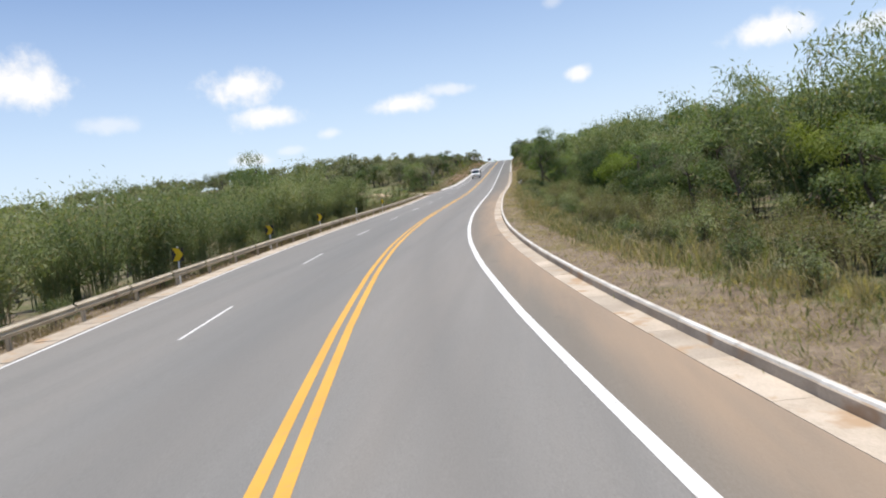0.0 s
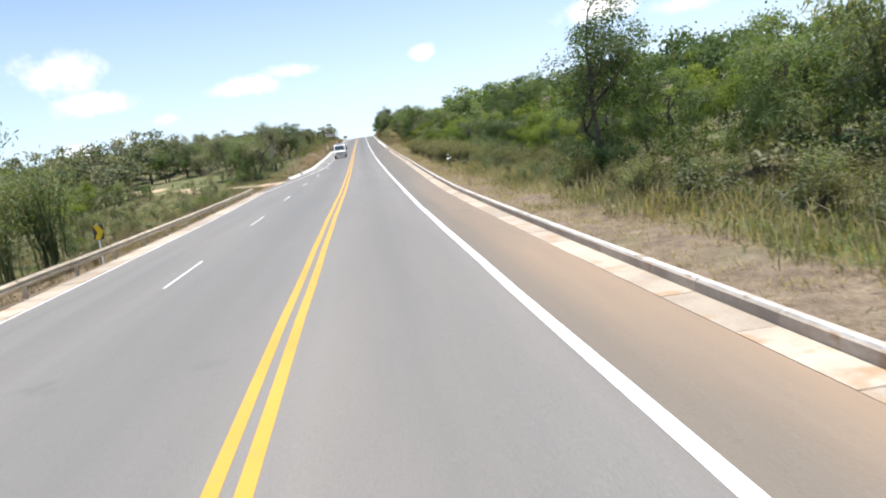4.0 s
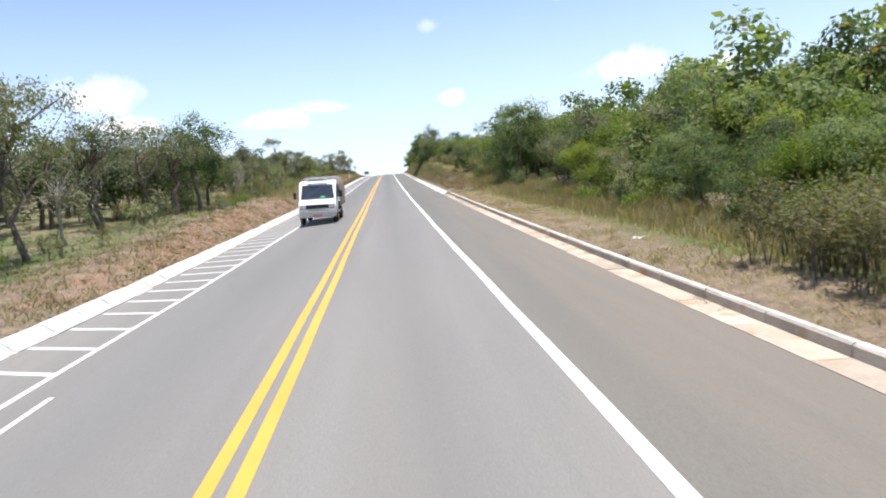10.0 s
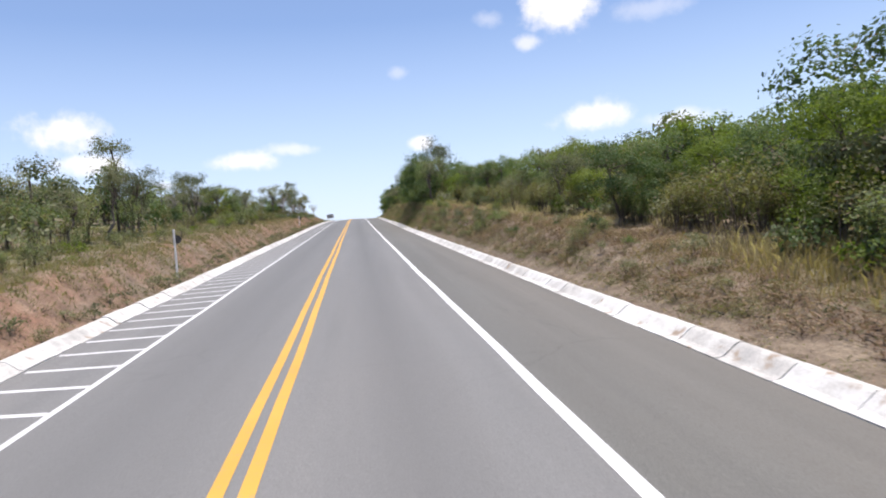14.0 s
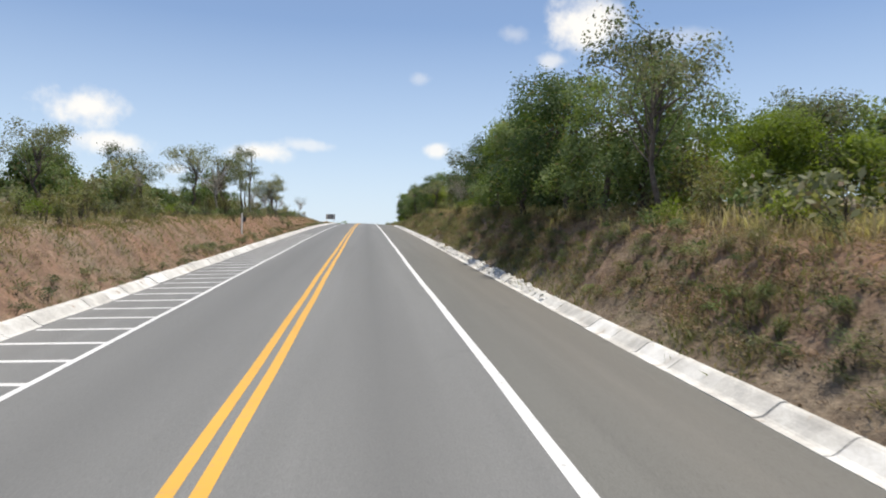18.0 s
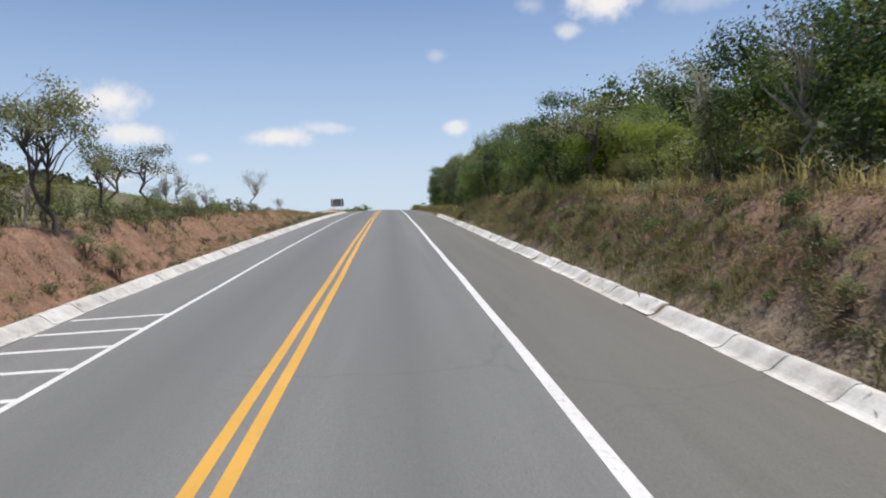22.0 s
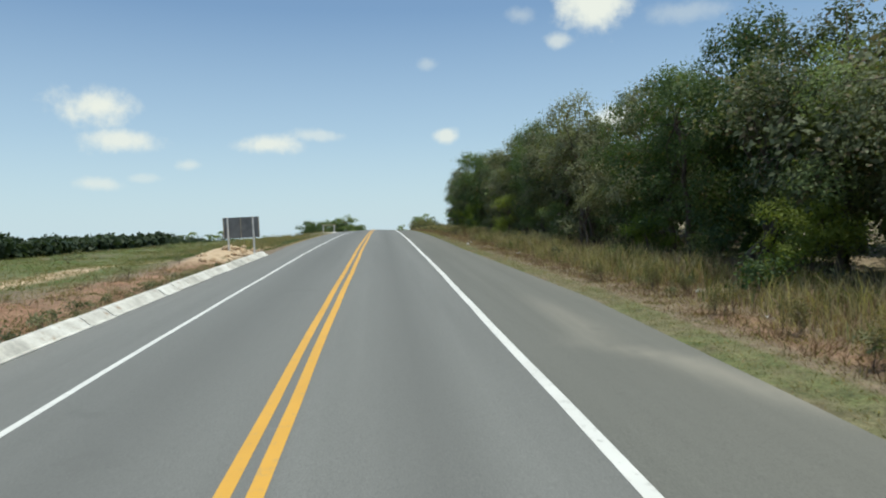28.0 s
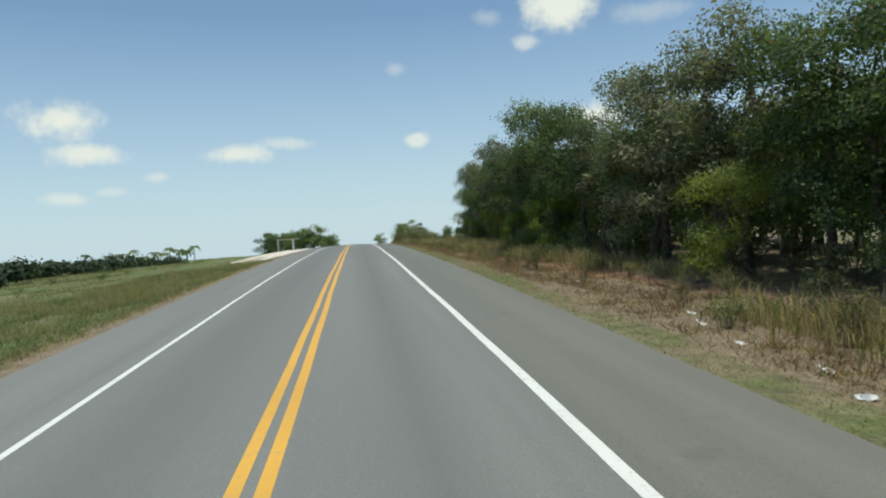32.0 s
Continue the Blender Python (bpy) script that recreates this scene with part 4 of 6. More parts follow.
SHRUBS, SHRUB_ARR = {}, {}
for kd, base_kind, count, mat, lab in (
        ("bush", "bush", 3, LEAF, "rounded dark-green roadside bush"),
        ("lime", "bush", 2, LEAF_LIME, "rounded bright-green roadside bush"),
        ("grey", "bush", 2, LEAF_GREY, "dull grey-green savanna bush"),
        ("dry", "mat", 4, LITTER, "low tangle of withered brown vines"),
        ("creeper", "mat", 3, GRASS, "low green creeper on the bank"),
        ("scrub", "scrub", 4, LEAF_OLIVE, "thicket of thin upright stems and small leaves"),
        ("cane", "scrub", 2, LEAF_CANE, "clump of leafy green scrub")):
    for q in range(count):
        v, f, sl = shrub_kind(500 + 31 * q + len(kd), base_kind)
        b = mesh_object("bush", v, f, [BARK, mat], slots=sl)
        tagged(b, lab, "bush")
        SHRUBS.setdefault(kd, []).append(b)
        SHRUB_ARR.setdefault(kd, []).append(thin_out(v, f, np.array(sl), 3 if base_kind == "bush" else 2))

prng = random.Random(11)
fresh = {o.name for pool in (*TREES.values(), *SHRUBS.values()) for o in pool}


def plant(kind, s, u, size, group, dz=0.0, shrub=False, squash=1.0, which=None, turn=None):
    pool = (SHRUBS if shrub else TREES)[kind]
    src = pool[which % len(pool)] if which is not None else prng.choice(pool)
    m = Matrix.Translation(land(s, u, dz)) @ pose(0, 0, 0, prng.uniform(-4, 4), prng.uniform(-4, 4), prng.uniform(0, 360) if turn is None else turn)
    if src.name in fresh:
        fresh.discard(src.name)
        src.matrix_world = m
        ob = src
    else:
        ob = copy_thing(src, m)
    ob.scale = (size * prng.uniform(0.9, 1.12), size * prng.uniform(0.9, 1.12), size * squash)
    tagged(ob, group=group)
    return ob


BACK = {}
FAR = {}
for q in range(7):   # the last three are finer, for the rows just behind the front
    w_, l_ = tree_kind(900 + q, "far" if q < 4 else "mid")
    FAR[q] = (np.array([tuple(p) for p in w_[0]]), np.array([f for f in w_[1]]), l_[0], l_[1])


def back(zone, s, u, size, mat, fine=False):
    """Notes a tree of the uncounted wood behind the front rows."""
    BACK.setdefault((zone, mat.name), (mat, []))[1].append((s, u, size, fine))


def build_woods():
    for (zone, _), (mat, spots) in BACK.items():
        V, F, M, T, o = [], [], [], [], 0
        for s, u, size, fine in spots:
            wv, wf, lv, lf = FAR[prng.randrange(4, 7) if fine else prng.randrange(4)]
            m = Matrix.Translation(land(s, u)) @ pose(0, 0, 0, 0, 0, prng.uniform(0, 360)) @ Matrix.Diagonal((size * prng.uniform(0.9, 1.2), size * prng.uniform(0.9, 1.2), size, 1))
            A = np.array(m)
            v = np.concatenate([wv, lv]) @ A[:3, :3].T + A[:3, 3]
            V.append(v)
            F.append(np.concatenate([wf, lf + len(wv)]) + o)
            M.append(np.concatenate([np.zeros(len(wf), int), np.ones(len(lf), int)]))
            T.append(np.full(len(v), prng.random()))
            o += len(v)
        ob = mesh_object("woodland", np.concatenate(V), np.concatenate(F), [BARK, mat], slots=np.concatenate(M), attrs={"tone": np.concatenate(T)})
        tagged(ob, zone, "woodland", kind="stuff")


THICKET = []


def build_thicket():
    for kd in SHRUB_ARR:
        V, F, M, T, o = [], [], [], [], 0
        for k_, s, u, size, flat in THICKET:
            if k_ != kd:
                continue
            v, f, mi = prng.choice(SHRUB_ARR[kd])
            A = np.array(Matrix.Translation(land(s, u)) @ pose(0, 0, 0, 0, 0, prng.uniform(0, 360)) @ Matrix.Diagonal((size, size, size * flat * prng.uniform(0.9, 1.15), 1)))
            V.append(v @ A[:3, :3].T + A[:3, 3])
            F.append(f + o)
            M.append(mi)
            T.append(np.full(len(v), prng.random()))
            o += len(v)
        if V:
            ob = mesh_object("undergrowth", np.concatenate(V), np.concatenate(F), [BARK, SHRUBS[kd][0].data.materials[1]], slots=np.concatenate(M), attrs={"tone": np.concatenate(T)})
            tagged(ob, "tangled undergrowth between and behind the roadside bushes", "undergrowth", kind="stuff")


def row(kinds, s0, s1, step, u0, u1, h0, h1, group, shrub=False, keep=None, wood=None, thick=0, fine=False):
    """Plants scattered along the road between two offsets; wood or thick (how steep its bushes are): joined into the uncounted growth."""
    s = s0
    while s < s1:
        q = s + prng.uniform(-0.4, 0.4) * step
        u = prng.uniform(u0, u1)
        z = prng.uniform(h0, h1) * (1 + 0.16 * math.sin(q * 0.31 + u) * math.sin(q * 0.083))
        kd = prng.choice(kinds)
        if keep is None or keep(q, u):
            if wood:
                back(wood, q, u, z, LEAF_GREY if kd == "savanna" else LEAF_LIME if kd == "lime" else LEAF, fine)
            elif thick:
                THICKET.append((kd, q, u, z, thick))
            else:
                plant(kd, q, u, z, group, shrub=shrub)
        s += step * prng.uniform(0.7, 1.3)

WR, WL = "trees along the right verge", "trees along the left verge"
BR, BL = "bushes along the right verge", "bushes along the left verge"
HILL, SAV = "close-grown wood on the slope behind the roadside trees", "savanna trees behind the roadside row"
# right side, the old stretch: low olive scrub over the verge, close trees and bamboo behind
row(["creeper", "grey", "cane"], 20, 150, 0.7, 8.3, 10.5, 0.2, 0.42, BR, True, thick=1)
row(["scrub", "grey", "scrub", "cane"], 18, 140, 0.42, 9.4, 13.4, 0.36, 0.56, BR, True, thick=1)
row(["scrub", "bush", "grey"], 22, 134, 4.2, 9.0, 11.0, 0.4, 0.62, BR, True)
row(["bush", "grey", "cane"], 18, 134, 1.5, 12.6, 15.5, 0.5, 0.85, BR, True, thick=1)
row(["forest", "forest", "savanna", "lime"], 24, 106, 2.7, 13.6, 16.4, 0.56, 0.76, WR)
row(["forest", "forest", "savanna"], 20, 112, 2.4, 16.6, 20.5, 0.72, 0.92, WR, wood=HILL, fine=True)
row(["forest", "forest", "savanna"], 112, 128, 2.2, 16.6, 20.5, 0.46, 0.58, WR, wood=HILL, fine=True)
row(["forest", "forest", "lime"], 10, 108, 2.0, 20.5, 34.0, 0.7, 0.95, WR, wood=HILL)
row(["forest", "forest", "lime"], 108, 150, 2.0, 20.5, 34.0, 0.48, 0.62, WR, wood=HILL)
for s, u, z in ((98, 15.6, 1.2), (94, 16.6, 1.3), (90, 15.2, 1.25), (86.5, 17, 1.3), (83, 15.8, 1.2), (79, 17.5, 1.2), (88, 18.5, 1.35), (64, 16.5, 1.1), (60, 18, 1.2), (50, 17, 1.1), (46.5, 16.0, 1.2), (43.5, 17.6, 1.25), (40, 16.5, 1.05), (36, 18, 1.2)):
    plant("bamboo", s, u, z, WR)
plant("tall", 108.0, 10.9, 0.84, WR, which=3)
plant("savanna", 110.0, 11.8, 1.3, WR, which=4)
plant("forest", 107.5, 13.4, 0.72, WR, which=2)
plant("forest", 112.5, 13.0, 0.62, WR, which=0)
plant("bush", 108, 11.0, 1.1, BR, shrub=True)
row(["forest", "forest", "lime"], 114, 150, 3.4, 13.4, 15.6, 0.5, 0.66, WR)
# the dip: thicket of thin stems at the verge, wood climbing the slope behind
row(["scrub"], 140, 185, 3.0, 8.7, 10.0, 0.55, 0.72, BR, True)
row(["scrub"], 138, 186, 0.5, 8.8, 11.0, 0.5, 0.74, BR, True, thick=1)
row(["scrub", "cane"], 136, 190, 1.2, 11.0, 13.0, 0.5, 0.75, BR, True, thick=1)
row(["dry"], 16, 240, 0.45, 6.7, 8.6, 0.14, 0.28, BR, True, thick=0.7)
row(["lime", "forest", "savanna", "forest"], 150, 204, 3.0, 12.8, 15.2, 0.5, 0.7, WR)
row(["forest", "lime", "savanna"], 128, 166, 2.0, 15.4, 20.0, 0.46, 0.6, WR, wood=HILL, fine=True)
row(["forest", "lime", "savanna"], 166, 206, 2.0, 15.4, 20.0, 0.58, 0.76, WR, wood=HILL, fine=True)
row(["forest", "lime", "forest"], 128, 166, 1.5, 20.0, 34.0, 0.45, 0.6, WR, wood=HILL)
row(["forest", "lime", "forest"], 166, 206, 1.5, 20.0, 34.0, 0.55, 0.8, WR, wood=HILL)
row(["forest", "lime"], 110, 206, 2.2, 34.0, 56.0, 0.6, 0.85, WR, wood=HILL)
for s, u, z in ((186, 21, 1.05), (190, 24, 1.15), (203, 30, 1.2), (207, 33, 1.15), (198, 27, 1.0)):
    plant("forest", s, u, z, WR)
row(["cane", "bush", "lime"], 150, 204, 1.6, 12.6, 15.0, 0.5, 0.9, BR, True, thick=1)
row(["lime", "grey", "cane"], 200, 250, 3.0, 10.8, 12.4, 0.35, 0.7, BR, True, thick=1)
row(["savanna", "forest", "savanna", "lime"], 204, 246, 3.0, 12.4, 15.0, 0.66, 0.9, WR, keep=lambda s, u: not 229 < s < 240)
row(["forest", "savanna", "forest", "lime"], 204, 252, 2.0, 15.2, 20.0, 0.82, 1.05, WR, wood=HILL, fine=True)
row(["forest", "lime", "forest", "forest"], 206, 252, 1.5, 20.0, 36.0, 0.95, 1.25, WR, wood=HILL)
row(["forest"], 206, 250, 2.4, 36.0, 60.0, 1.0, 1.3, WR, wood=HILL)
plant("lime", 190, 12.4, 0.6, WR)
plant("forest", 233.0, 12.8, 1.2, WR, which=3)
plant("forest", 235.5, 14.2, 1.28, WR, which=2)
row(["bush", "grey", "cane"], 204, 250, 1.0, 12.6, 19.0, 0.4, 0.7, BR, True, thick=1)
row(["bush", "grey", "cane"], 18, 140, 0.9, 14.0, 21.0, 0.45, 0.8, BR, True, thick=1)
row(["bush", "grey", "lime"], 140, 204, 0.9, 14.0, 22.0, 0.45, 0.8, BR, True, thick=1)
plant("tall", 237.5, 15.6, 0.72, WR, which=0)
plant("forest", 239.5, 13.6, 0.95, WR, which=4)
row(["cane", "bush", "grey"], 242, 310, 1.6, 15.0, 25.0, 0.7, 1.2, BR, True, thick=1)
# the cutting: withered vines and creepers on the bank, grass and trees over its lip
row(["grey", "bush", "lime"], 246, 304, 5.0, 11.4, 13.0, 0.3, 0.6, BR, True)
row(["grey", "scrub", "bush", "lime"], 304, 430, 4.0, 9.4, 11.0, 0.35, 0.8, BR, True)
row(["dry"], 236, 427, 0.085, 7.85, 10.6, 0.25, 0.62, BR, True, thick=0.6)
row(["grey", "bush", "scrub", "cane"], 250, 430, 3.2, 8.5, 10.0, 0.25, 0.5, BR, True)
row(["creeper"], 244, 426, 0.16, 7.75, 8.8, 0.2, 0.45, BR, True, thick=0.7)
row(["bush", "grey", "cane", "grey"], 272, 426, 0.22, 7.8, 9.0, 0.12, 0.27, BR, True, thick=0.9)
row(["creeper", "dry"], 244, 426, 0.4, 8.0, 10.4, 0.25, 0.5, BR, True, thick=0.8)
row(["grey", "cane", "bush"], 244, 428, 1.6, 8.2, 10.2, 0.14, 0.32, BR, True, thick=0.8)
row(["scrub", "grey", "scrub", "cane", "bush"], 244, 304, 0.3, 11.4, 15.0, 0.4, 0.85, BR, True, thick=1)
row(["grey", "scrub", "cane", "bush"], 304, 430, 0.8, 10.2, 13.0, 0.5, 1.05, BR, True, thick=1)
row(["forest", "savanna", "savanna", "lime"], 250, 290, 3.4, 12.4, 14.8, 0.5, 0.68, WR)
row(["forest", "savanna", "forest", "lime"], 291, 314, 3.6, 12.2, 14.8, 0.54, 0.72, WR)
row(["forest", "savanna", "lime", "forest"], 334, 430, 4.2, 11.6, 14.0, 0.55, 0.85, WR)
row(["forest", "savanna", "forest", "lime"], 246, 296, 2.4, 14.2, 18.0, 0.6, 0.82, WR, wood=HILL, fine=True)
row(["forest", "savanna", "forest", "lime"], 296, 310, 2.4, 14.2, 18.0, 0.5, 0.7, WR, wood=HILL, fine=True)
row(["forest", "savanna", "forest", "lime"], 310, 372, 3.0, 14.2, 18.0, 0.62, 0.85, WR, wood=HILL, fine=True)
row(["forest", "savanna", "forest", "forest"], 246, 372, 2.0, 18.0, 26.0, 0.55, 0.75, WR, wood=HILL)
row(["forest", "savanna", "forest"], 372, 432, 2.4, 14.2, 19.0, 0.9, 1.15, WR, wood=HILL, fine=True)
row(["forest", "savanna", "forest", "forest"], 372, 430, 1.8, 19.0, 26.0, 0.95, 1.3, WR, wood=HILL)
for kd, s, u, z, w in (("savanna", 311, 9.9, 1.05, 1), ("forest", 316, 10.0, 0.92, 3), ("forest", 314, 10.8, 0.95, 2), ("forest", 320, 9.9, 1.05, 0), ("forest", 323, 10.0, 1.15, 3), ("forest", 337, 10.2, 1.05, 1), ("forest", 340, 11.4, 0.95, 2), ("savanna", 317, 12.4, 1.5, 3), ("forest", 329, 12.4, 1.1, 4), ("forest", 327, 9.7, 1.1, 1), ("lime", 331, 10.2, 0.95, 0),
                       ("forest", 334.5, 9.8, 1.0, 3), ("savanna", 341, 10.6, 1.05, 4), ("savanna", 350, 10.4, 1.15, 2), ("sparse", 357, 10.0, 1.0, 1), ("forest", 346, 11.2, 0.75, 4), ("sparse", 362, 10.8, 1.0, 2),
                       ("bare", 367, 10.9, 0.9, 0), ("savanna", 376.5, 10.0, 0.95, 0), ("forest", 381, 9.7, 0.85, 3), ("savanna", 384.5, 9.9, 0.85, 1), ("lime", 378, 11.2, 0.8, 1), ("savanna", 383, 16.6, 1.4, 2),
                       ("forest", 392, 10.6, 0.8, 2), ("savanna", 398.5, 11.6, 1.15, 4), ("forest", 403.5, 9.5, 0.9, 0), ("forest", 408, 9.2, 0.98, 4), ("savanna", 412.5, 9.9, 1.05, 3), ("forest", 415.5, 10.2, 0.95, 1), ("forest", 419, 10.6, 0.95, 2),
                       ("forest", 423.5, 11.2, 0.95, 0), ("savanna", 423, 17.5, 1.5, 0), ("tall", 427, 12.6, 0.78, 1), ("tall", 418, 13.5, 0.8, 3), ("tall", 408, 13.8, 0.8, 0), ("forest", 258, 11.0, 0.55, 0), ("savanna", 268, 12.0, 0.6, 2), ("savanna", 279, 12.4, 0.6, 0)):
    plant(kd, s, u, z, WR, which=w)
# the top: a taller wood behind tall grass
row(["tall", "dull", "tall", "dull"], 431, 480, 2.8, 14.2, 16.4, 0.96, 1.14, WR)
row(["tall", "dull", "tall"], 481, 500, 2.8, 14.0, 16.0, 0.95, 1.15, WR)
row(["tall", "dull", "tall"], 500, 560, 2.8, 13.8, 16.0, 0.9, 1.1, WR)
row(["savanna", "lime", "forest"], 432, 562, 11.0, 13.0, 14.2, 0.5, 0.75, WR)
row(["forest", "savanna"], 433, 480, 3.0, 17.0, 20.5, 1.2, 1.45, WR, wood=HILL, fine=True)
row(["forest"], 480, 560, 3.0, 16.5, 20.0, 1.2, 1.45, WR, wood=HILL, fine=True)
row(["forest"], 430, 562, 2.2, 20.5, 26.0, 1.3, 1.55, WR, wood=HILL)
row(["grey", "bush", "dry"], 430, 562, 6.0, 11.6, 12.8, 0.4, 0.8, BR, True)
row(["bush", "grey", "cane"], 430, 566, 2.4, 13.4, 15.2, 0.4, 0.8, BR, True, thick=1)
row(["dry", "grey", "dry", "scrub"], 432, 562, 0.45, 8.9, 12.8, 0.2, 0.42, BR, True, thick=1)
row(["bush", "grey", "cane"], 432, 560, 1.5, 15.0, 19.0, 0.45, 0.8, BR, True, thick=1)
row(["grey", "scrub"], 566, 650, 2.0, 9.0, 12.5, 0.6, 1.1, BR, True, thick=1)
for s, u, z in ((655, 13, 1.1), (651, 15, 1.0), (662, 18, 0.9), (690, 15, 0.9), (735, 10, 1.1)):
    plant("forest", s, u, z, WR)
plant("savanna", 474, 14.4, 1.75, WR, which=1)
plant("savanna", 449, 14.2, 1.5, WR, which=3)
# left side: bamboo close behind the guardrail, then an open field
row(["cane", "scrub", "grey"], 20, 116, 1.6, -12.6, -10.6, 0.3, 0.6, BL, True, thick=1)
row(["bamboo"], 26, 80, 2.6, -15.0, -12.2, 0.8, 0.98, WL)
row(["bamboo"], 80, 117, 2.2, -15.0, -12.2, 0.95, 1.18, WL)
row(["bamboo"], 24, 117, 4.5, -21.0, -16.0, 0.95, 1.25, WL)
row(["forest", "savanna"], 20, 122, 2.4, -52.0, -20.0, 0.75, 1.1, WL, wood=SAV)
row(["forest", "savanna"], 130, 200, 1.3, -68.0, -44.0, 1.1, 1.45, WL, wood=SAV, fine=True)
row(["grey", "cane", "lime", "bush"], 119, 158, 2.4, -22.0, -11.5, 0.28, 0.6, BL, True)
row(["grey", "cane", "scrub"], 119, 160, 1.1, -28.0, -16.0, 0.35, 0.75, BL, True, thick=1)
OFF = lambda s, u: on_track(s, u) < 0.2
row(["grey", "cane", "scrub", "bush", "dry"], 118, 202, 0.22, -40.0, -12.5, 0.2, 0.5, BL, True, keep=OFF, thick=1)
row(["bush", "grey", "cane", "lime"], 120, 205, 0.45, -50.0, -30.0, 0.7, 1.5, BL, True, keep=OFF, thick=1)
row(["creeper", "dry", "creeper"], 118, 200, 0.22, -20.0, -10.4, 0.15, 0.35, BL, True, keep=OFF, thick=0.8)
row(["lime", "forest", "savanna"], 128, 196, 3.2, -44.0, -32.0, 0.5, 0.8, WL, wood=SAV, fine=True)
for kd, s, u, z in (("tall", 107, -24, 1.3), ("tall", 103.5, -24.5, 1.05), ("tall", 110.5, -25, 1.1), ("bamboo", 128, -24, 1.9), ("bamboo", 131, -25.5, 1.6), ("bamboo", 95.5, -24, 1.5), ("bamboo", 66, -24, 1.5), ("bamboo", 62, -21.5, 1.25), ("savanna", 79, -26, 1.4), ("umbrella", 150, -46, 1.7)):
    plant(kd, s, u, z, WL)
# left side: savanna beyond the track
row(["grey", "cane", "lime"], 150, 200, 4.5, -18.0, -12.0, 0.35, 0.7, BL, True)
row(["sparse", "savanna", "bare", "savanna"], 236, 262, 4.2, -16.0, -11.8, 0.78, 1.0, WL)
row(["savanna", "savanna", "savanna", "sparse", "forest"], 182, 236, 3.6, -16.0, -11.8, 1.15, 1.45, WL)
row(["savanna"], 242, 300, 2.2, -34.0, -18.0, 0.75, 1.0, WL, wood=SAV, fine=True)
row(["savanna", "savanna", "forest"], 188, 242, 1.5, -34.0, -16.0, 1.1, 1.42, WL, wood=SAV, keep=lambda s, u: (s > 216 or u > -19) and OFF(s, u), fine=True)
row(["savanna"], 196, 244, 2.0, -60.0, -34.0, 1.3, 1.65, WL, wood=SAV)
row(["savanna"], 244, 300, 2.4, -60.0, -34.0, 0.85, 1.1, WL, wood=SAV)
row(["grey", "lime", "scrub"], 200, 345, 5.0, -12.0, -9.6, 0.3, 0.6, BL, True)
row(["sparse", "savanna", "savanna"], 262, 336, 5.0, -17.0, -11.0, 0.7, 0.98, WL)
row(["grey", "scrub", "cane", "bush"], 255, 342, 1.0, -26.0, -11.5, 0.5, 1.05, BL, True, thick=1)
row(["savanna", "forest"], 262, 345, 2.0, -40.0, -18.0, 0.6, 0.9, WL, wood=SAV)
row(["grey", "scrub", "bush", "cane"], 174, 262, 0.8, -22.0, -10.5, 0.35, 0.8, BL, True, keep=lambda s, u: on_track(s, u) < 0.2, thick=1)
plant("umbrella", 285, -15, 1.2, WL, which=0)
for s, u, z, kd in ((332, -15.5, 0.8, "umbrella"), (314, -13.5, 0.75, "lime"), (315.5, -16, 1.25, "bare"), (334, -16, 0.8, "sparse"), (344, -15.5, 1.0, "savanna"), (338, -12.5, 0.7, "savanna"), (322, -12.0, 0.75, "savanna"), (327, -14, 0.7, "forest"), (307, -12.5, 0.8, "savanna"), (300, -14, 0.85, "umbrella"),
                    (349, -9.3, 1.08, "savanna"), (350.5, -10.4, 1.02, "savanna"), (347, -9.8, 1.15, "bare"), (346, -11.2, 1.0, "savanna"), (356, -8.6, 0.98, "umbrella"), (353.6, -8.9, 0.74, "umbrella"), (362.5, -10.2, 0.78, "umbrella"), (358.5, -11.5, 0.62, "forest"), (361, -13.0, 0.66, "forest"), (354, -12.6, 0.66, "forest"), (364, -12.4, 0.5, "forest"),
                    (368.5, -7.9, 0.88, "savanna"), (370, -8.8, 0.8, "savanna"), (366, -8.7, 0.66, "sparse"), (365.5, -9.8, 0.75, "sparse"), (373.5, -8.4, 0.5, "savanna"), (372, -10.5, 0.55, "bare"), (383, -10.0, 0.8, "savanna"), (381, -11.2, 0.8, "savanna"), (386.4, -9.6, 0.62, "bare"), (391.5, -9.4, 0.55, "sparse"), (389, -10.8, 0.6, "bare"), (402, -8.8, 0.78, "sparse"), (397, -14, 0.5, "savanna"), (418, -9.2, 0.34, "sparse"), (421, -9.6, 0.36, "sparse")):
    plant(kd, s, u, z, WL)
for s, u, z, kd in ((368.8, -7.2, 0.55, "grey"), (369.4, -6.7, 0.4, "cane"), (350, -8.2, 0.5, "grey"), (353.5, -7.9, 0.45, "grey"), (355, -8.2, 0.5, "scrub"), (391, -8.3, 0.5, "bush"), (392.5, -9.0, 0.6, "grey"), (385, -8.5, 0.5, "scrub"), (376, -8.2, 0.55, "grey"), (379, -8.8, 0.5, "scrub")):
    plant(kd, s, u, z, BL, shrub=True)
row(["grey", "scrub", "cane"], 300, 400, 1.8, -12.0, -8.6, 0.3, 0.65, BL, True, thick=1)
row(["dry", "creeper", "dry"], 190, 460, 0.35, -9.0, -6.2, 0.16, 0.4, BL, True, thick=0.7)
row(["forest", "savanna"], 306, 350, 1.5, -24.0, -13.0, 0.42, 0.62, WL, wood=SAV)
row(["forest"], 350, 372, 1.5, -20.0, -12.0, 0.42, 0.6, WL, wood=SAV)
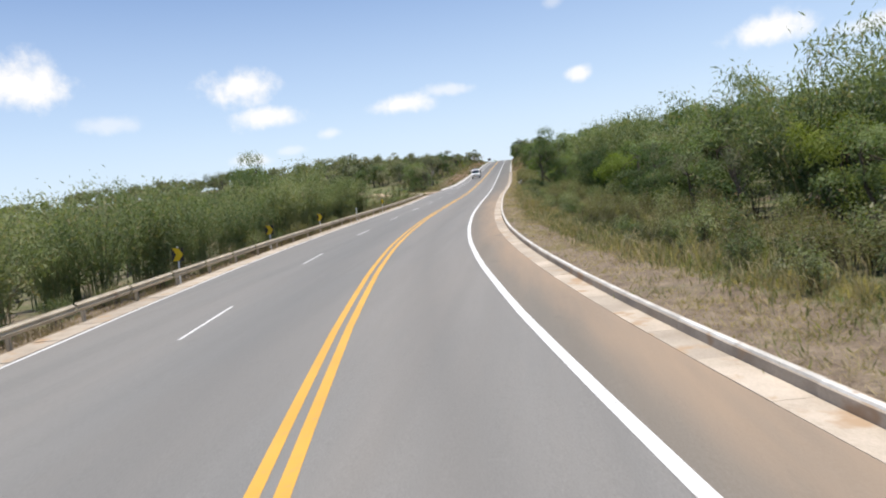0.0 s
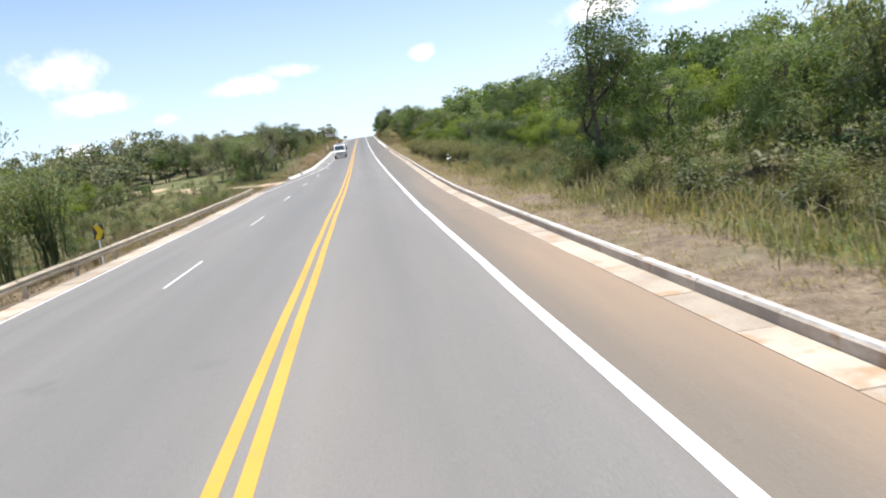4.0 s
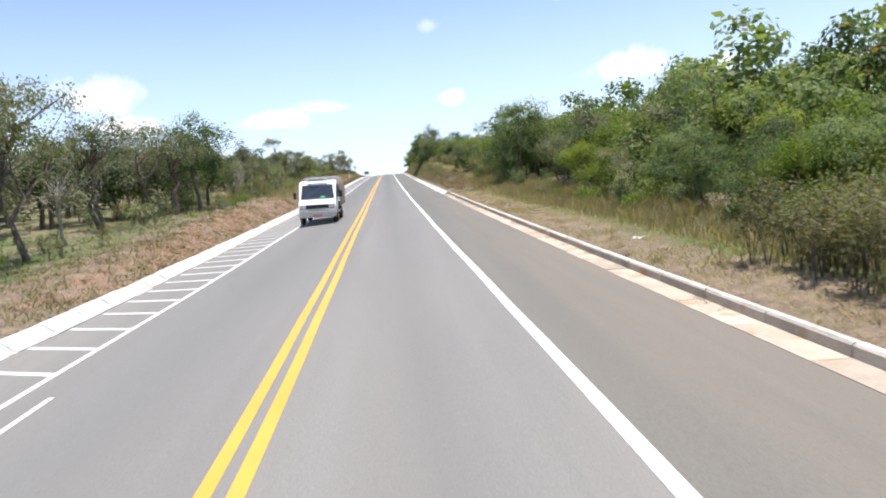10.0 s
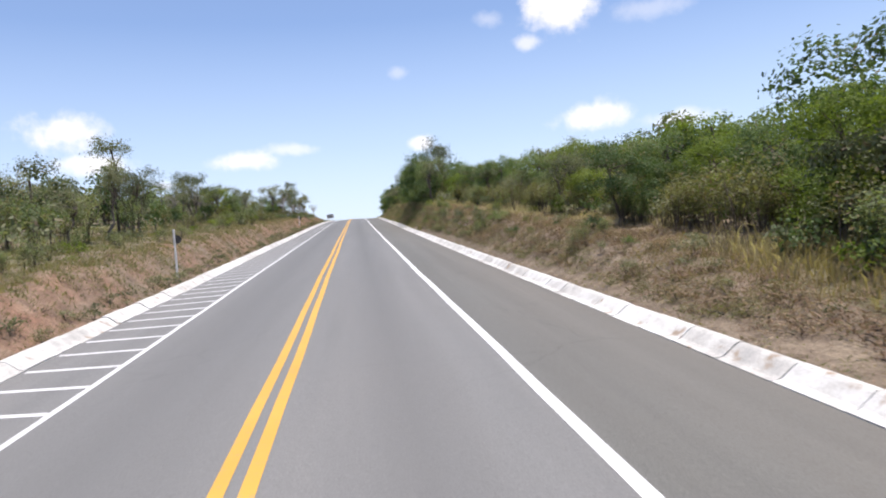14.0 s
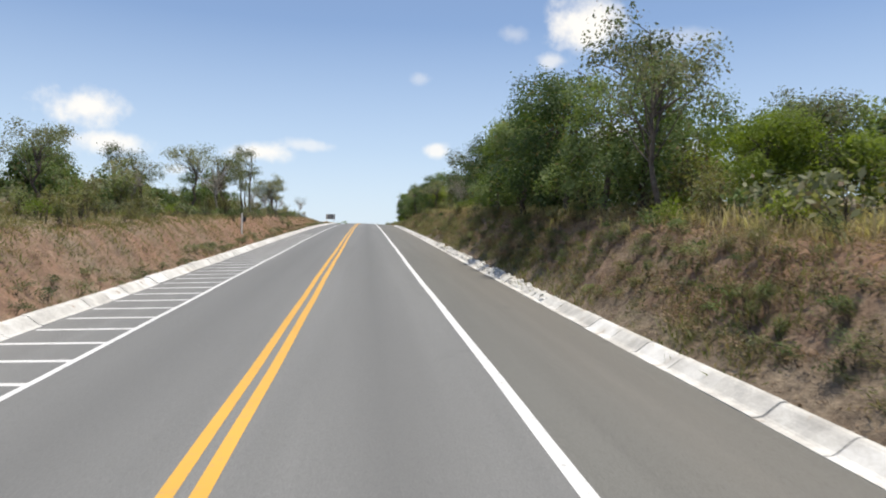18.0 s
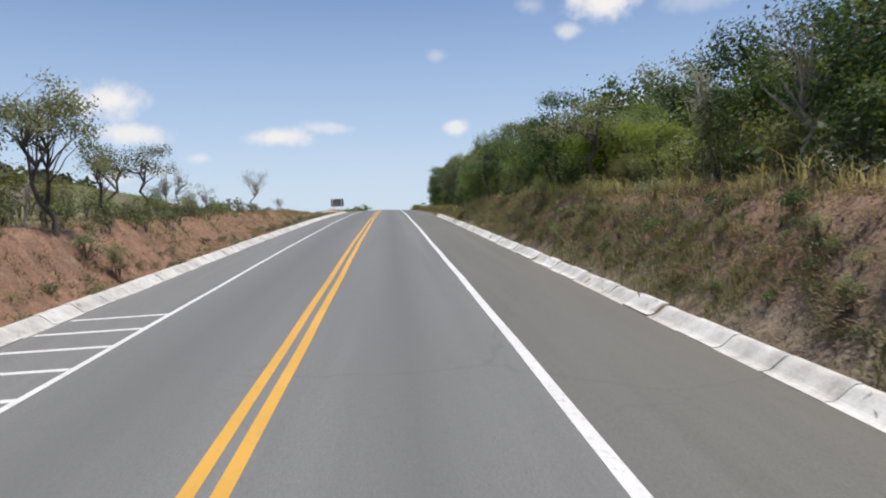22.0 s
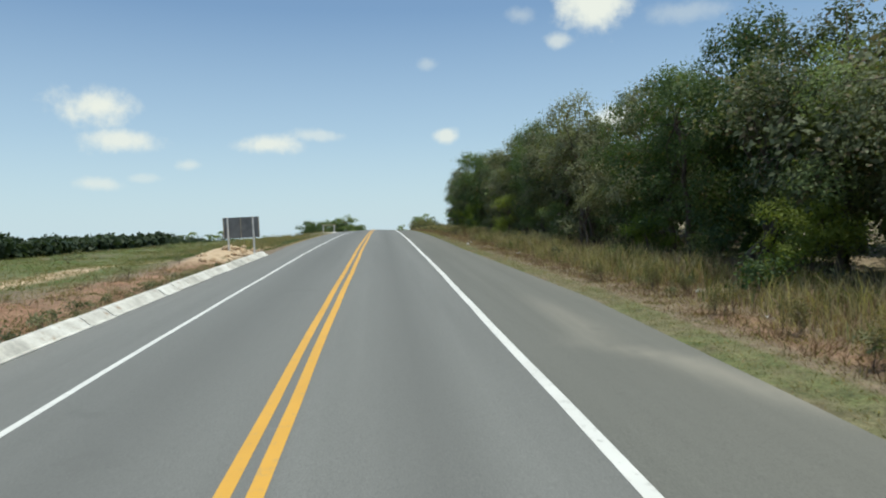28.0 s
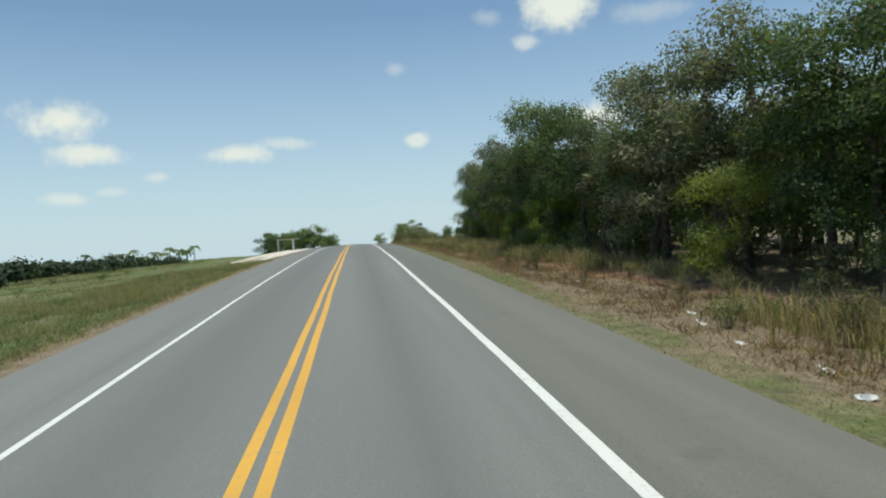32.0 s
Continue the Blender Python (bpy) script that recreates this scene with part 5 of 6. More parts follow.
row(["bush", "grey", "grey"], 340, 404, 0.55, -10.4, -7.7, 0.25, 0.5, BL, True, thick=1)
row(["creeper", "grey"], 250, 462, 0.4, -6.9, -6.2, 0.16, 0.34, BL, True, thick=0.8)
row(["grey"], 400, 466, 8.0, -11.0, -8.6, 0.2, 0.4, BL, True)
row(["grey", "scrub", "bush"], 345, 396, 1.3, -22.0, -12.5, 0.6, 1.2, BL, True, thick=1)
for s, u, z in ((690, -16, 1.1), (700, -20, 1.2), (712, -14, 1.1), (724, -9, 1.0), (705, -26, 1.2), (696, -12, 1.3), (730, -22, 1.4), (742, -13, 1.4), (718, -30, 1.3), (760, -8, 1.2), (684, -22, 1.0), (700, -15, 1.1), (708, -20, 1.2), (715, -24, 1.2), (722, -17, 1.2), (694, -24, 1.1), (735, -28, 1.3), (704, -9, 0.8), (715, -8.5, 0.8), (690, -9, 0.6)):
    plant("forest", s, u, z * 1.2, "trees at the crest", dz=-0.6)
row(["grey", "creeper", "dry", "bush"], 478, 600, 0.45, -60.0, -18.0, 0.2, 0.5, BL, True, thick=0.8)
row(["dry", "creeper"], 474, 534, 0.5, -6.9, -6.35, 0.12, 0.26, BL, True, thick=0.7)
row(["grey", "lime", "cane"], 232, 345, 2.0, -11.5, -9.0, 0.25, 0.5, BL, True, thick=1)
build_woods()
build_thicket()


# ---- far woods and grass, uncounted ----
def far_wood(name, spots, size, mat, label, per=3):
    r_ = np.random.RandomState(len(spots))
    V, F, o = [], [], 0
    for s, u, h in spots:
        p = land(s, u)
        cs, fc = blobs(r_, 4, h * 0.55, h * 0.6, h * 0.25, h * 0.3)
        v, f = leaves(r_, cs[:40], per, size, h * 0.08, 0.3, 0.8, facing=fc[:40])
        V.append(v + np.array(p))
        F.append(f + o)
        o += len(v)
    ob = mesh_object(name, np.concatenate(V), np.concatenate(F), mat)
    return tagged(ob, label, "woodland", kind="stuff")


fr = random.Random(5)
far_wood("plantation", [(fr.uniform(418, 560), fr.uniform(-80, -38), fr.uniform(2.2, 2.7)) for _ in range(1000)] + [(fr.uniform(520, 760), fr.uniform(-150, -70), fr.uniform(4.3, 4.9)) for _ in range(1500)] + [(fr.uniform(700, 1300), fr.uniform(-330, -70), fr.uniform(6, 9)) for _ in range(900)], 0.8, LEAF_DARK, "distant dark belt of plantation trees beyond the field")
far_wood("far_wood_left", [(fr.uniform(60, 420), fr.uniform(-200, -45), fr.uniform(5, 8)) for _ in range(500)], 0.6, LEAF_GREY, "distant savanna woodland falling away from the road", 8)
far_wood("far_wood_right", [(fr.uniform(-10, 800), fr.uniform(36, 120), fr.uniform(5, 8)) for _ in range(420)], 0.5, LEAF, "wooded hillside seen over the roadside trees", 9)


def grass(name, count, s0, s1, ufun, h0, h1, mat, label, width=0.02, lean=0.5, seed=1, clump=1, spread=0.12, keep=None):
    """Blades of grass in tufts over a stretch of the land."""
    r_ = np.random.RandomState(seed)
    n = count // clump
    s = r_.uniform(s0, s1, n)
    u = ufun(s, r_.uniform(0, 1, n))
    if keep is not None:
        ok = keep(s, u)
        s, u = s[ok], u[ok]
    size = r_.uniform(0.5, 1.3, len(s)) * (1 + 0.3 * lump(s, u, 0.5) * (h1 > 0.4))
    s, u, size = np.repeat(s, clump), np.repeat(u, clump), np.repeat(size, clump)
    s, u = s + r_.normal(0, spread, len(s)), u + r_.normal(0, spread, len(s))
    x, y, z, h = along(s)
    p = np.stack([x + u * np.cos(h), y - u * np.sin(h), z + ground_z(s, u) - 0.02], -1)
    n = len(p)
    H = (r_.uniform(h0, h1, n) * size)[:, None]
    a = r_.uniform(0, 2 * np.pi, n)
    side = np.stack([np.cos(a), np.sin(a), np.zeros(n)], -1)
    b = r_.uniform(0, 2 * np.pi, n)
    tip = np.stack([np.cos(b), np.sin(b), np.zeros(n)], -1) * (lean * r_.uniform(0.1, 1, n))[:, None]
    w = width * r_.uniform(0.6, 1.4, n)[:, None]
    mid = p + H * 0.55 * (np.array([0, 0, 1.0]) + tip * 0.45)
    top = p + H * (np.array([0, 0, 1.0]) * (1 - 0.25 * lean) + tip)
    if h1 < 0.4:
        v = np.stack([p - side * w, p + side * w, top], 1).reshape(-1, 3)
        f = np.arange(3 * n).reshape(-1, 3)
    else:
        v = np.stack([p, mid + side * w, top, mid - side * w], 1).reshape(-1, 3)
        f = np.arange(4 * n).reshape(-1, 4)
    me = bpy.data.meshes.new(name)
    fill(me, v, f)
    me.materials.append(mat)
    me.update()
    return tagged(new(name, me), label, "grass", kind="stuff")


def open_grass(s, u):
    """Patches of tall grass, with the bare path left free."""
    path = np.abs(u - np.interp(s, [440, 470, 490, 500, 520], [15.6, 15.4, 12.6, 11.0, 10.0])) > np.where((s > 440) & (s < 522), 0.9, 0.0)
    path &= ~((s > 486) & (s < 524) & (u < np.interp(s, [486, 490, 500, 520], [12.8, 12.6, 11.0, 10.0])))
    return path & (lump(s, u, 0.3) + 0.35 * (u - edge_r(s) - 4.0) > -0.9)


ug = lambda a, b: (lambda s, q: edge_r(s) + a + (b - a) * q)
ul = lambda a, b: (lambda s, q: edge_l(s) - a - (b - a) * q)
grass("verge_grass", 62000, 0, 240, ug(0.72, 4.8), 0.05, 0.17, STRAW, "short dry mown grass on the verge", 0.013, 1.3, 1, 3, 0.1)
grass("verge_grass", 44000, 18, 240, ug(0.9, 4.6), 0.08, 0.3, GRASS, "patches of green grass in the dry verge", 0.015, 1.1, 2, 8, 0.22, keep=lambda s, u: lump(s, u, 0.35) + 0.25 * (u - edge_r(s) - 2.2) > 0.1)
grass("tall_grass", 64000, 16, 188, ug(2.2, 8.5), 0.25, 0.62, GRASS, "rank grass before the bushes", 0.016, 1.0, 3, 9, 0.3, keep=lambda s, u: lump(s, u, 0.2) > -0.5)
grass("tall_grass", 36000, 0, 240, ug(2.4, 8.0), 0.3, 0.8, STRAW, "dry grass stalks before the bushes", 0.012, 0.8, 4, 8, 0.3, keep=lambda s, u: lump(s, u, 0.17) > -0.2)
grass("tall_grass", 24000, 184, 250, ug(3.1, 7.0), 0.42, 0.72, GOLD, "pale dry grass above the drain chute", 0.017, 0.7, 5, 8, 0.25)
grass("bank_litter", 90000, 233, 434, ug(0.62, 4.8), 0.03, 0.1, LITTER, "dry vines and dead leaves matting the bank", 0.026, 2.6, 6, 3, 0.14)
grass("bank_grass", 36000, 240, 434, ug(0.55, 3.8), 0.04, 0.15, GRASS, "low green creepers on the bank", 0.022, 2.0, 7, 5, 0.2, keep=lambda s, u: lump(s, u, 0.3) + 0.8 * np.exp(-((u - edge_r(s) - 1.0) / 0.5) ** 2) > 0.15)
grass("bank_top_grass", 26000, 244, 306, ug(2.2, 6.2), 0.15, 0.39, STRAW, "short dry grass over the low bank", 0.012, 1.2, 30, 9, 0.28)
grass("bank_top_grass", 9000, 244, 306, ug(3.6, 6.6), 0.42, 0.75, GOLD, "pale tussocks over the low bank", 0.01, 1.0, 31, 11, 0.24, keep=lambda s, u: lump(s, u, 0.3) > 0.2)
grass("bank_grass", 30000, 300, 428, ug(0.6, 2.5), 0.2, 0.48, GRASS, "rank green weeds at the foot of the bank", 0.014, 1.1, 32, 8, 0.2, keep=lambda s, u: lump(s, u, 0.4) > -0.35)
grass("bank_grass", 30000, 236, 432, ul(1.7, 3.8), 0.1, 0.34, GRASS, "weeds over the upper part of the red bank", 0.014, 1.2, 33, 8, 0.2, keep=lambda s, u: lump(s, u, 0.3) + 0.5 * (edge_l(s) - u - 2.4) > -0.1)
grass("bank_top_grass", 15000, 300, 434, ug(2.7, 4.8), 0.42, 0.85, GOLD, "dry grass along the lip of the cutting", 0.013, 1.0, 8, 7, 0.25)
grass("verge_grass", 56000, 430, 600, ug(0.03, 1.7), 0.03, 0.1, GRASS, "thin yellow-green grass at the pavement's edge", 0.012, 1.2, 9, 4, 0.12)
grass("verge_grass", 64000, 430, 600, ug(0.3, 3.2), 0.04, 0.13, STRAW, "trampled dry grass and stalks on the verge", 0.013, 1.5, 20, 4, 0.14)
grass("verge_grass", 18000, 432, 600, ug(1.5, 4.6), 0.12, 0.36, GOLD, "dry tussocks on the verge", 0.011, 1.3, 21, 9, 0.16)
grass("verge_weeds", 60000, 432, 600, ug(1.4, 5.2), 0.14, 0.39, LITTER, "brown withered weeds on the verge", 0.012, 1.2, 34, 10, 0.2)
grass("verge_grass", 40000, 0, 240, ug(0.9, 3.4), 0.1, 0.3, STRAW, "dry tussocks on the mown verge", 0.011, 1.3, 22, 9, 0.14)
grass("tall_grass", 20000, 0, 140, ug(2.4, 4.6), 0.42, 0.8, GOLD, "pale tussock grass before the scrub", 0.012, 1.1, 23, 14, 0.22, keep=lambda s, u: lump(s, u, 0.3) > 0.1)
grass("tall_grass", 40000, 432, 640, ug(3.2, 7.2), 0.42, 0.9, LITTER, "reddish-brown dead stalks before the wood", 0.011, 0.8, 35, 9, 0.3, keep=open_grass)
grass("tall_grass", 50000, 432, 640, ug(3.0, 6.8), 0.42, 1.05, GOLD, "waist-high dry grass before the wood", 0.0095, 0.55, 10, 9, 0.3, keep=open_grass)
grass("tall_grass", 24000, 432, 640, ug(2.6, 6.6), 0.42, 0.95, GRASS, "green grass among the dry stalks", 0.017, 0.7, 11, 8, 0.25, keep=open_grass)
grass("verge_grass", 14000, 0, 165, ul(1.2, 5.0), 0.15, 0.39, STRAW, "dry grass below the guardrail", 0.016, 0.8, 12, 6, 0.2, keep=lambda s, u: on_track(s, u) < 0.3)
grass("tall_grass", 9000, 0, 165, ul(2.0, 6.0), 0.42, 1.2, STRAW, "tall pale grass below the guardrail", 0.015, 0.4, 13, 10, 0.3, keep=lambda s, u: (lump(s, u, 0.2) > 0.0) & (on_track(s, u) < 0.3))
grass("field_grass", 30000, 116, 190, ul(2.0, 22), 0.12, 0.38, GRASS, "weedy green grass over the open field", 0.018, 1.2, 27, 7, 0.3, keep=lambda s, u: on_track(s, u) < 0.3)
grass("field_grass", 40000, 112, 190, ul(1.2, 24), 0.15, 0.39, STRAW, "dry grass over the open field", 0.016, 1.1, 28, 8, 0.3, keep=lambda s, u: on_track(s, u) < 0.3)
grass("field_grass", 40000, 160, 345, ul(2.2, 12), 0.1, 0.38, GRASS, "green grass under the savanna trees", 0.014, 1.0, 14, 7, 0.25, keep=lambda s, u: on_track(s, u) < 0.3)
grass("bank_grass", 34000, 190, 466, ul(0.5, 2.0), 0.05, 0.22, GRASS, "sparse weeds at the foot of the red bank", 0.016, 1.2, 15, 5, 0.15)
grass("bank_litter", 40000, 190, 462, ul(0.6, 4.5), 0.03, 0.09, LITTER, "dead leaves and clods on the red bank", 0.02, 1.9, 16, 3, 0.14)
grass("bank_top_grass", 34000, 240, 462, ul(2.0, 10), 0.12, 0.39, STRAW, "dry grass on top of the red bank", 0.015, 0.9, 17, 6, 0.25)
grass("bank_top_grass", 50000, 236, 346, ul(1.8, 14), 0.14, 0.39, GRASS, "green weeds on the slope over the bank", 0.02, 1.3, 29, 7, 0.3)
grass("bank_grass", 16000, 158, 225, ul(0.8, 5.5), 0.1, 0.34, GRASS, "green weeds on the low bank beyond the track", 0.015, 1.2, 37, 8, 0.22, keep=lambda s, u: (on_track(s, u) < 0.3) & (lump(s, u, 0.3) > -0.5))
grass("hill_grass", 40000, 396, 470, ul(4.5, 34), 0.12, 0.39, GRASS, "grey-green grass and weeds on the hill", 0.018, 1.4, 24, 7, 0.3)
grass("field_grass", 16000, 476, 532, ul(0.9, 9), 0.42, 0.85, GOLD, "pale seeding grass beside the pavement", 0.01, 0.8, 25, 9, 0.25, keep=lambda s, u: lump(s, u, 0.35) > -0.1)
grass("field_grass", 36000, 474, 534, ul(0.8, 10), 0.2, 0.39, LEAF_CANE, "long green grass beside the pavement", 0.012, 1.1, 26, 8, 0.22)
grass("field_grass", 36000, 464, 536, ul(1.2, 16), 0.1, 0.39, GRASS, "long green field grass beside the road", 0.016, 1.5, 18, 6, 0.2, keep=lambda s, u: (s > 484) | (edge_l(s) - u > 6.5))
grass("field_grass", 40000, 474, 600, ul(14, 48), 0.14, 0.39, GRASS, "uneven green grass over the low field", 0.03, 1.2, 36, 8, 0.4)
grass("field_grass", 9000, 484, 536, ul(0.3, 1.8), 0.04, 0.2, STRAW, "dry grass at the edge of the pavement", 0.016, 1.2, 19, 5, 0.15)

# ---- guardrail ----
def plain(name, col, rough=0.5, metal=0.0, dirt=0.25):
    return surface(name, tuple(v * (1 - dirt) for v in col), col, 2.5, 30, rough, metal, 0.12, 0.004)


YELLOW_SIGN = plain("yellow_sign_sheet", (0.75, 0.55, 0.03), 0.45)
BLACK = plain("black_paint", (0.02, 0.02, 0.02), 0.5)
WHITE = plain("white_paint", (0.78, 0.77, 0.74), 0.45)
GREY_BACK = plain("grey_sign_back", (0.2, 0.205, 0.21), 0.55, 0.3, 0.4)
DARK_BACK = plain("dark_sign_back", (0.045, 0.043, 0.042), 0.85)
POST_WHITE = plain("limed_post", (0.78, 0.77, 0.74), 0.8)

rail_u = lambda s: np.interp(s, [-140, 100, 130, 147], [-9.15, -9.15, -9.0, -8.75])
rail = tagged(new("guardrail"), "galvanised steel W-beam guardrail on short posts", "guardrail")
front = [(0.0, 0.43), (0.005, 0.46), (0.08, 0.505), (0.085, 0.535), (0.012, 0.572), (0.012, 0.6), (0.085, 0.637), (0.08, 0.667), (0.005, 0.712), (0.0, 0.742)]
backp = [(x - 0.006, z) for x, z in front][::-1]
beam = prism("beam", front + backp, 4.0, GALV)
lay(rail, "beam", beam, -21, 147, 4.0, rail_u, -0.1, 0.008)
pm = prism("post", [(-0.13, -0.7), (-0.13, 0.6), (-0.02, 0.6), (-0.02, -0.7)], 0.12, GALV)
for n in range(43):
    a = -20.5 + 4.0 * n
    ob = new("post", pm)
    ob.parent = rail
    ob.matrix_world = Matrix.Translation(place(a, float(rail_u(a)), -0.1)) @ pose(0, 0, 0, 0, 0, -math.degrees(float(along(a)[3])))
bm = bmesh.new()
cyl(bm, 0.16, 0.16, 0.34, (0, 0, 0.59), None, 14)
ob = part("terminal", bm, GALV, rail, "rounded end piece", True)
ob.matrix_world = Matrix.Translation(place(147.2, float(rail_u(147)) + 0.0, -0.1))


# ---- signs ----
def chevron(s, u, turn, group="curve markers"):
    t = tagged(new("curve_marker"), "black curve marker with a yellow chevron on a white post", "road sign", group)
    bm = bmesh.new()
    box(bm, (0.07, 0.05, 1.9), (0, 0, 0.35), bevel=0.008)
    part("post", bm, POST_WHITE, t)
    bm = bmesh.new()
    box(bm, (0.5, 0.018, 0.6), (0, -0.04, 0.95), bevel=0.006)
    pl = part("plate", bm, BLACK, t)
    bm = bmesh.new()
    v = [(-0.24, 0.29), (0.04, 0.29), (0.24, 0.0), (0.04, -0.29), (-0.24, -0.29), (-0.06, 0.0)]
    vs = [bm.verts.new((x, -0.053, 0.95 + z)) for x, z in v]
    bm.faces.new((vs[0], vs[1], vs[2], vs[5]))
    bm.faces.new((vs[5], vs[2], vs[3], vs[4]))
    bmesh.ops.solidify(bm, geom=bm.faces[:], thickness=0.003)
    part("chevron_mark", bm, YELLOW_SIGN, pl, "yellow chevron")
    t.matrix_world = Matrix.Translation(place(s, u, 0.28)) @ pose(0, 0, 0, 0, 3, turn)
    return t


for s, u, tn in ((52.5, -9.45, 12), (67.0, -9.45, 10), (80.5, -9.45, 40), (110.8, -9.4, 62)):
    chevron(s, u, tn)


def marker_post(s, u, h, label, plate=None, tilt=0):
    t = tagged(new("sign_post" if plate else "marker_post"), label, "post")
    bm = bmesh.new()
    box(bm, (0.08, 0.08, h + 0.5), (0, 0, h / 2 - 0.25), bevel=0.012)
    part("shaft", bm, POST_WHITE, t)
    if plate:
        bm = bmesh.new()
        cyl(bm, plate, plate, 0.016, (0.1, 0.07, h - plate - 0.25), pose(0, 0, 0, 90, 0, 22), 8)
        part("plate", bm, DARK_BACK, t, "dark back of a traffic sign")
    t.matrix_world = Matrix.Translation(land(s, u, 0)) @ pose(0, 0, 0, 0, tilt, 0)


marker_post(94.8, -9.3, 1.35, "slim white marker post behind the guardrail", None, 3)
marker_post(265.5, -6.65, 2.15, "white post with the dark back of a small sign", 0.2)
marker_post(342.6, -7.05, 1.55, "white post with the dark back of a small sign", 0.2)

# large panel seen from behind
pn = tagged(new("road_sign"), "large grey back of a road sign on two white posts", "road sign")
bm = bmesh.new()
box(bm, (2.15, 0.03, 1.26), (0, 0, 1.72), bevel=0.006)
panel = part("panel", bm, GREY_BACK, pn)
for x in (-0.02, -1.04, 1.04):
    bm = bmesh.new()
    box(bm, (0.04, 0.035, 1.24), (x, -0.034, 1.72), bevel=0.005)
    part("batten", bm, GALV, panel)
for x in (-0.78, 0.72):
    bm = bmesh.new()
    box(bm, (0.1, 0.1, 3.4), (x, -0.1, 0.68), bevel=0.012)
    part("post", bm, POST_WHITE, pn)
pn.matrix_world = Matrix.Translation(place(469.5, -7.12, 0.05)) @ pose(0, 0, 0, 0, -1.5, 3)

# clods on the heap of pale earth at the sign
CLOD = surface("pale_earth", (0.36, 0.25, 0.15), (0.55, 0.42, 0.29), 4, 20, 0.95, relief=0.6, dist=0.03)
crng = random.Random(3)
clods = []
for n in range(4):
    bm = bmesh.new()
    bmesh.ops.create_icosphere(bm, subdivisions=2, radius=0.2)
    for v in bm.verts:
        v.co *= 1 + 0.28 * noise.noise(v.co * 7 + Vector((n * 9, 0, 0)))
        v.co.z *= 0.7
    me = bpy.data.meshes.new("clod")
    bm.to_mesh(me)
    bm.free()
    me.materials.append(CLOD)
    clods.append(me)
for n in range(46):
    s, u = crng.uniform(462, 484), -6.7 - abs(crng.gauss(0.6, 1.2))
    ob = new("earth_clod", crng.choice(clods))
    z = crng.uniform(0.35, 1.3)
    ob.matrix_world = Matrix.Translation(land(s, u, 0.04)) @ pose(0, 0, 0, crng.uniform(-30, 30), 0, crng.uniform(0, 360)) @ Matrix.Diagonal((z, z * crng.uniform(0.7, 1.2), z, 1))
    tagged(ob, "clod of pale dry earth on the heap by the sign", "clod", "clods by the sign")

# ---- bus shelter at the crest ----
sh_ = tagged(new("bus_shelter"), "small open roadside shelter with a flat roof", "shelter")
for x in (-1.3, 1.3):
    for y in (-0.8, 0.8):
        bm = bmesh.new()
        box(bm, (0.16, 0.16, 2.4), (x, y, 1.1))
        part("post", bm, POST_WHITE, sh_)
bm = bmesh.new()
box(bm, (3.2, 2.2, 0.16), (0, 0, 2.36), bevel=0.02)
part("roof", bm, CONCRETE, sh_)
bm = bmesh.new()
box(bm, (0.1, 1.6, 2.2), (-1.3, 0, 1.1))
part("rear_wall", bm, WOOD_OLD, sh_)
sh_.matrix_world = Matrix.Translation(land(600, -11.5, 0.0)) @ pose(0, 0, 0, 0, 0, 0)

# ---- palms beyond the field ----
def palm(seed, h):
    rng, r_ = random.Random(seed), np.random.RandomState(seed)
    t = tagged(new("palm"), "tall thin palm standing over the distant field", "palm", "palms beyond the field")
    w = tube([(0, 0, -0.5), (0.1, 0, h * 0.5), (0.15, 0.05, h)], [0.22, 0.17, 0.13], 6)
    mesh_object("trunk", w[0], w[1], BARK, t, smooth=True)
    V, F = [], []
    for q in range(16):
        a, up = q * 2.4, rng.uniform(-0.1, 0.9)
        pts = [Vector((0.15 + math.cos(a) * r, 0.05 + math.sin(a) * r, h + up * r - 0.32 * r * r)) for r in (0, 0.7, 1.4, 2.1, 2.6)]
        for p, n_ in zip(pts[:-1], pts[1:]):
            side = (n_ - p).cross(Vector((0, 0, 1))).normalized() * 0.35
            o = len(V)
            V += [p, p + side + Vector((0, 0, -0.22)), n_ + side * 0.8 + Vector((0, 0, -0.22)), n_, n_ - side * 0.8 + Vector((0, 0, -0.22)), p - side + Vector((0, 0, -0.22))]
            F += [(o, o + 1, o + 2, o + 3), (o, o + 3, o + 4, o + 5)]
    mesh_object("fronds", V, F, LEAF, t)
    return t


pal = [palm(1, 9.0), palm(2, 7.5)]
for n, (s, u) in enumerate(((760, -102), (758, -93), (762, -90), (760, -86), (757, -84), (764, -82), (760, -77), (762, -74), (758, -71), (761, -68), (764, -66), (757, -64), (760, -62))):
    m = Matrix.Translation(land(s, u)) @ pose(0, 0, 0, 0, 0, n * 47)
    if n < 2:
        pal[n].matrix_world = m
    else:
        copy_thing(pal[n % 2], m).scale = (1.0, 1.0, 0.8 + 0.05 * (n % 5))

# ---- litter ----
PLASTIC = plain("white_plastic", (0.75, 0.74, 0.72), 0.4, 0, 0.15)


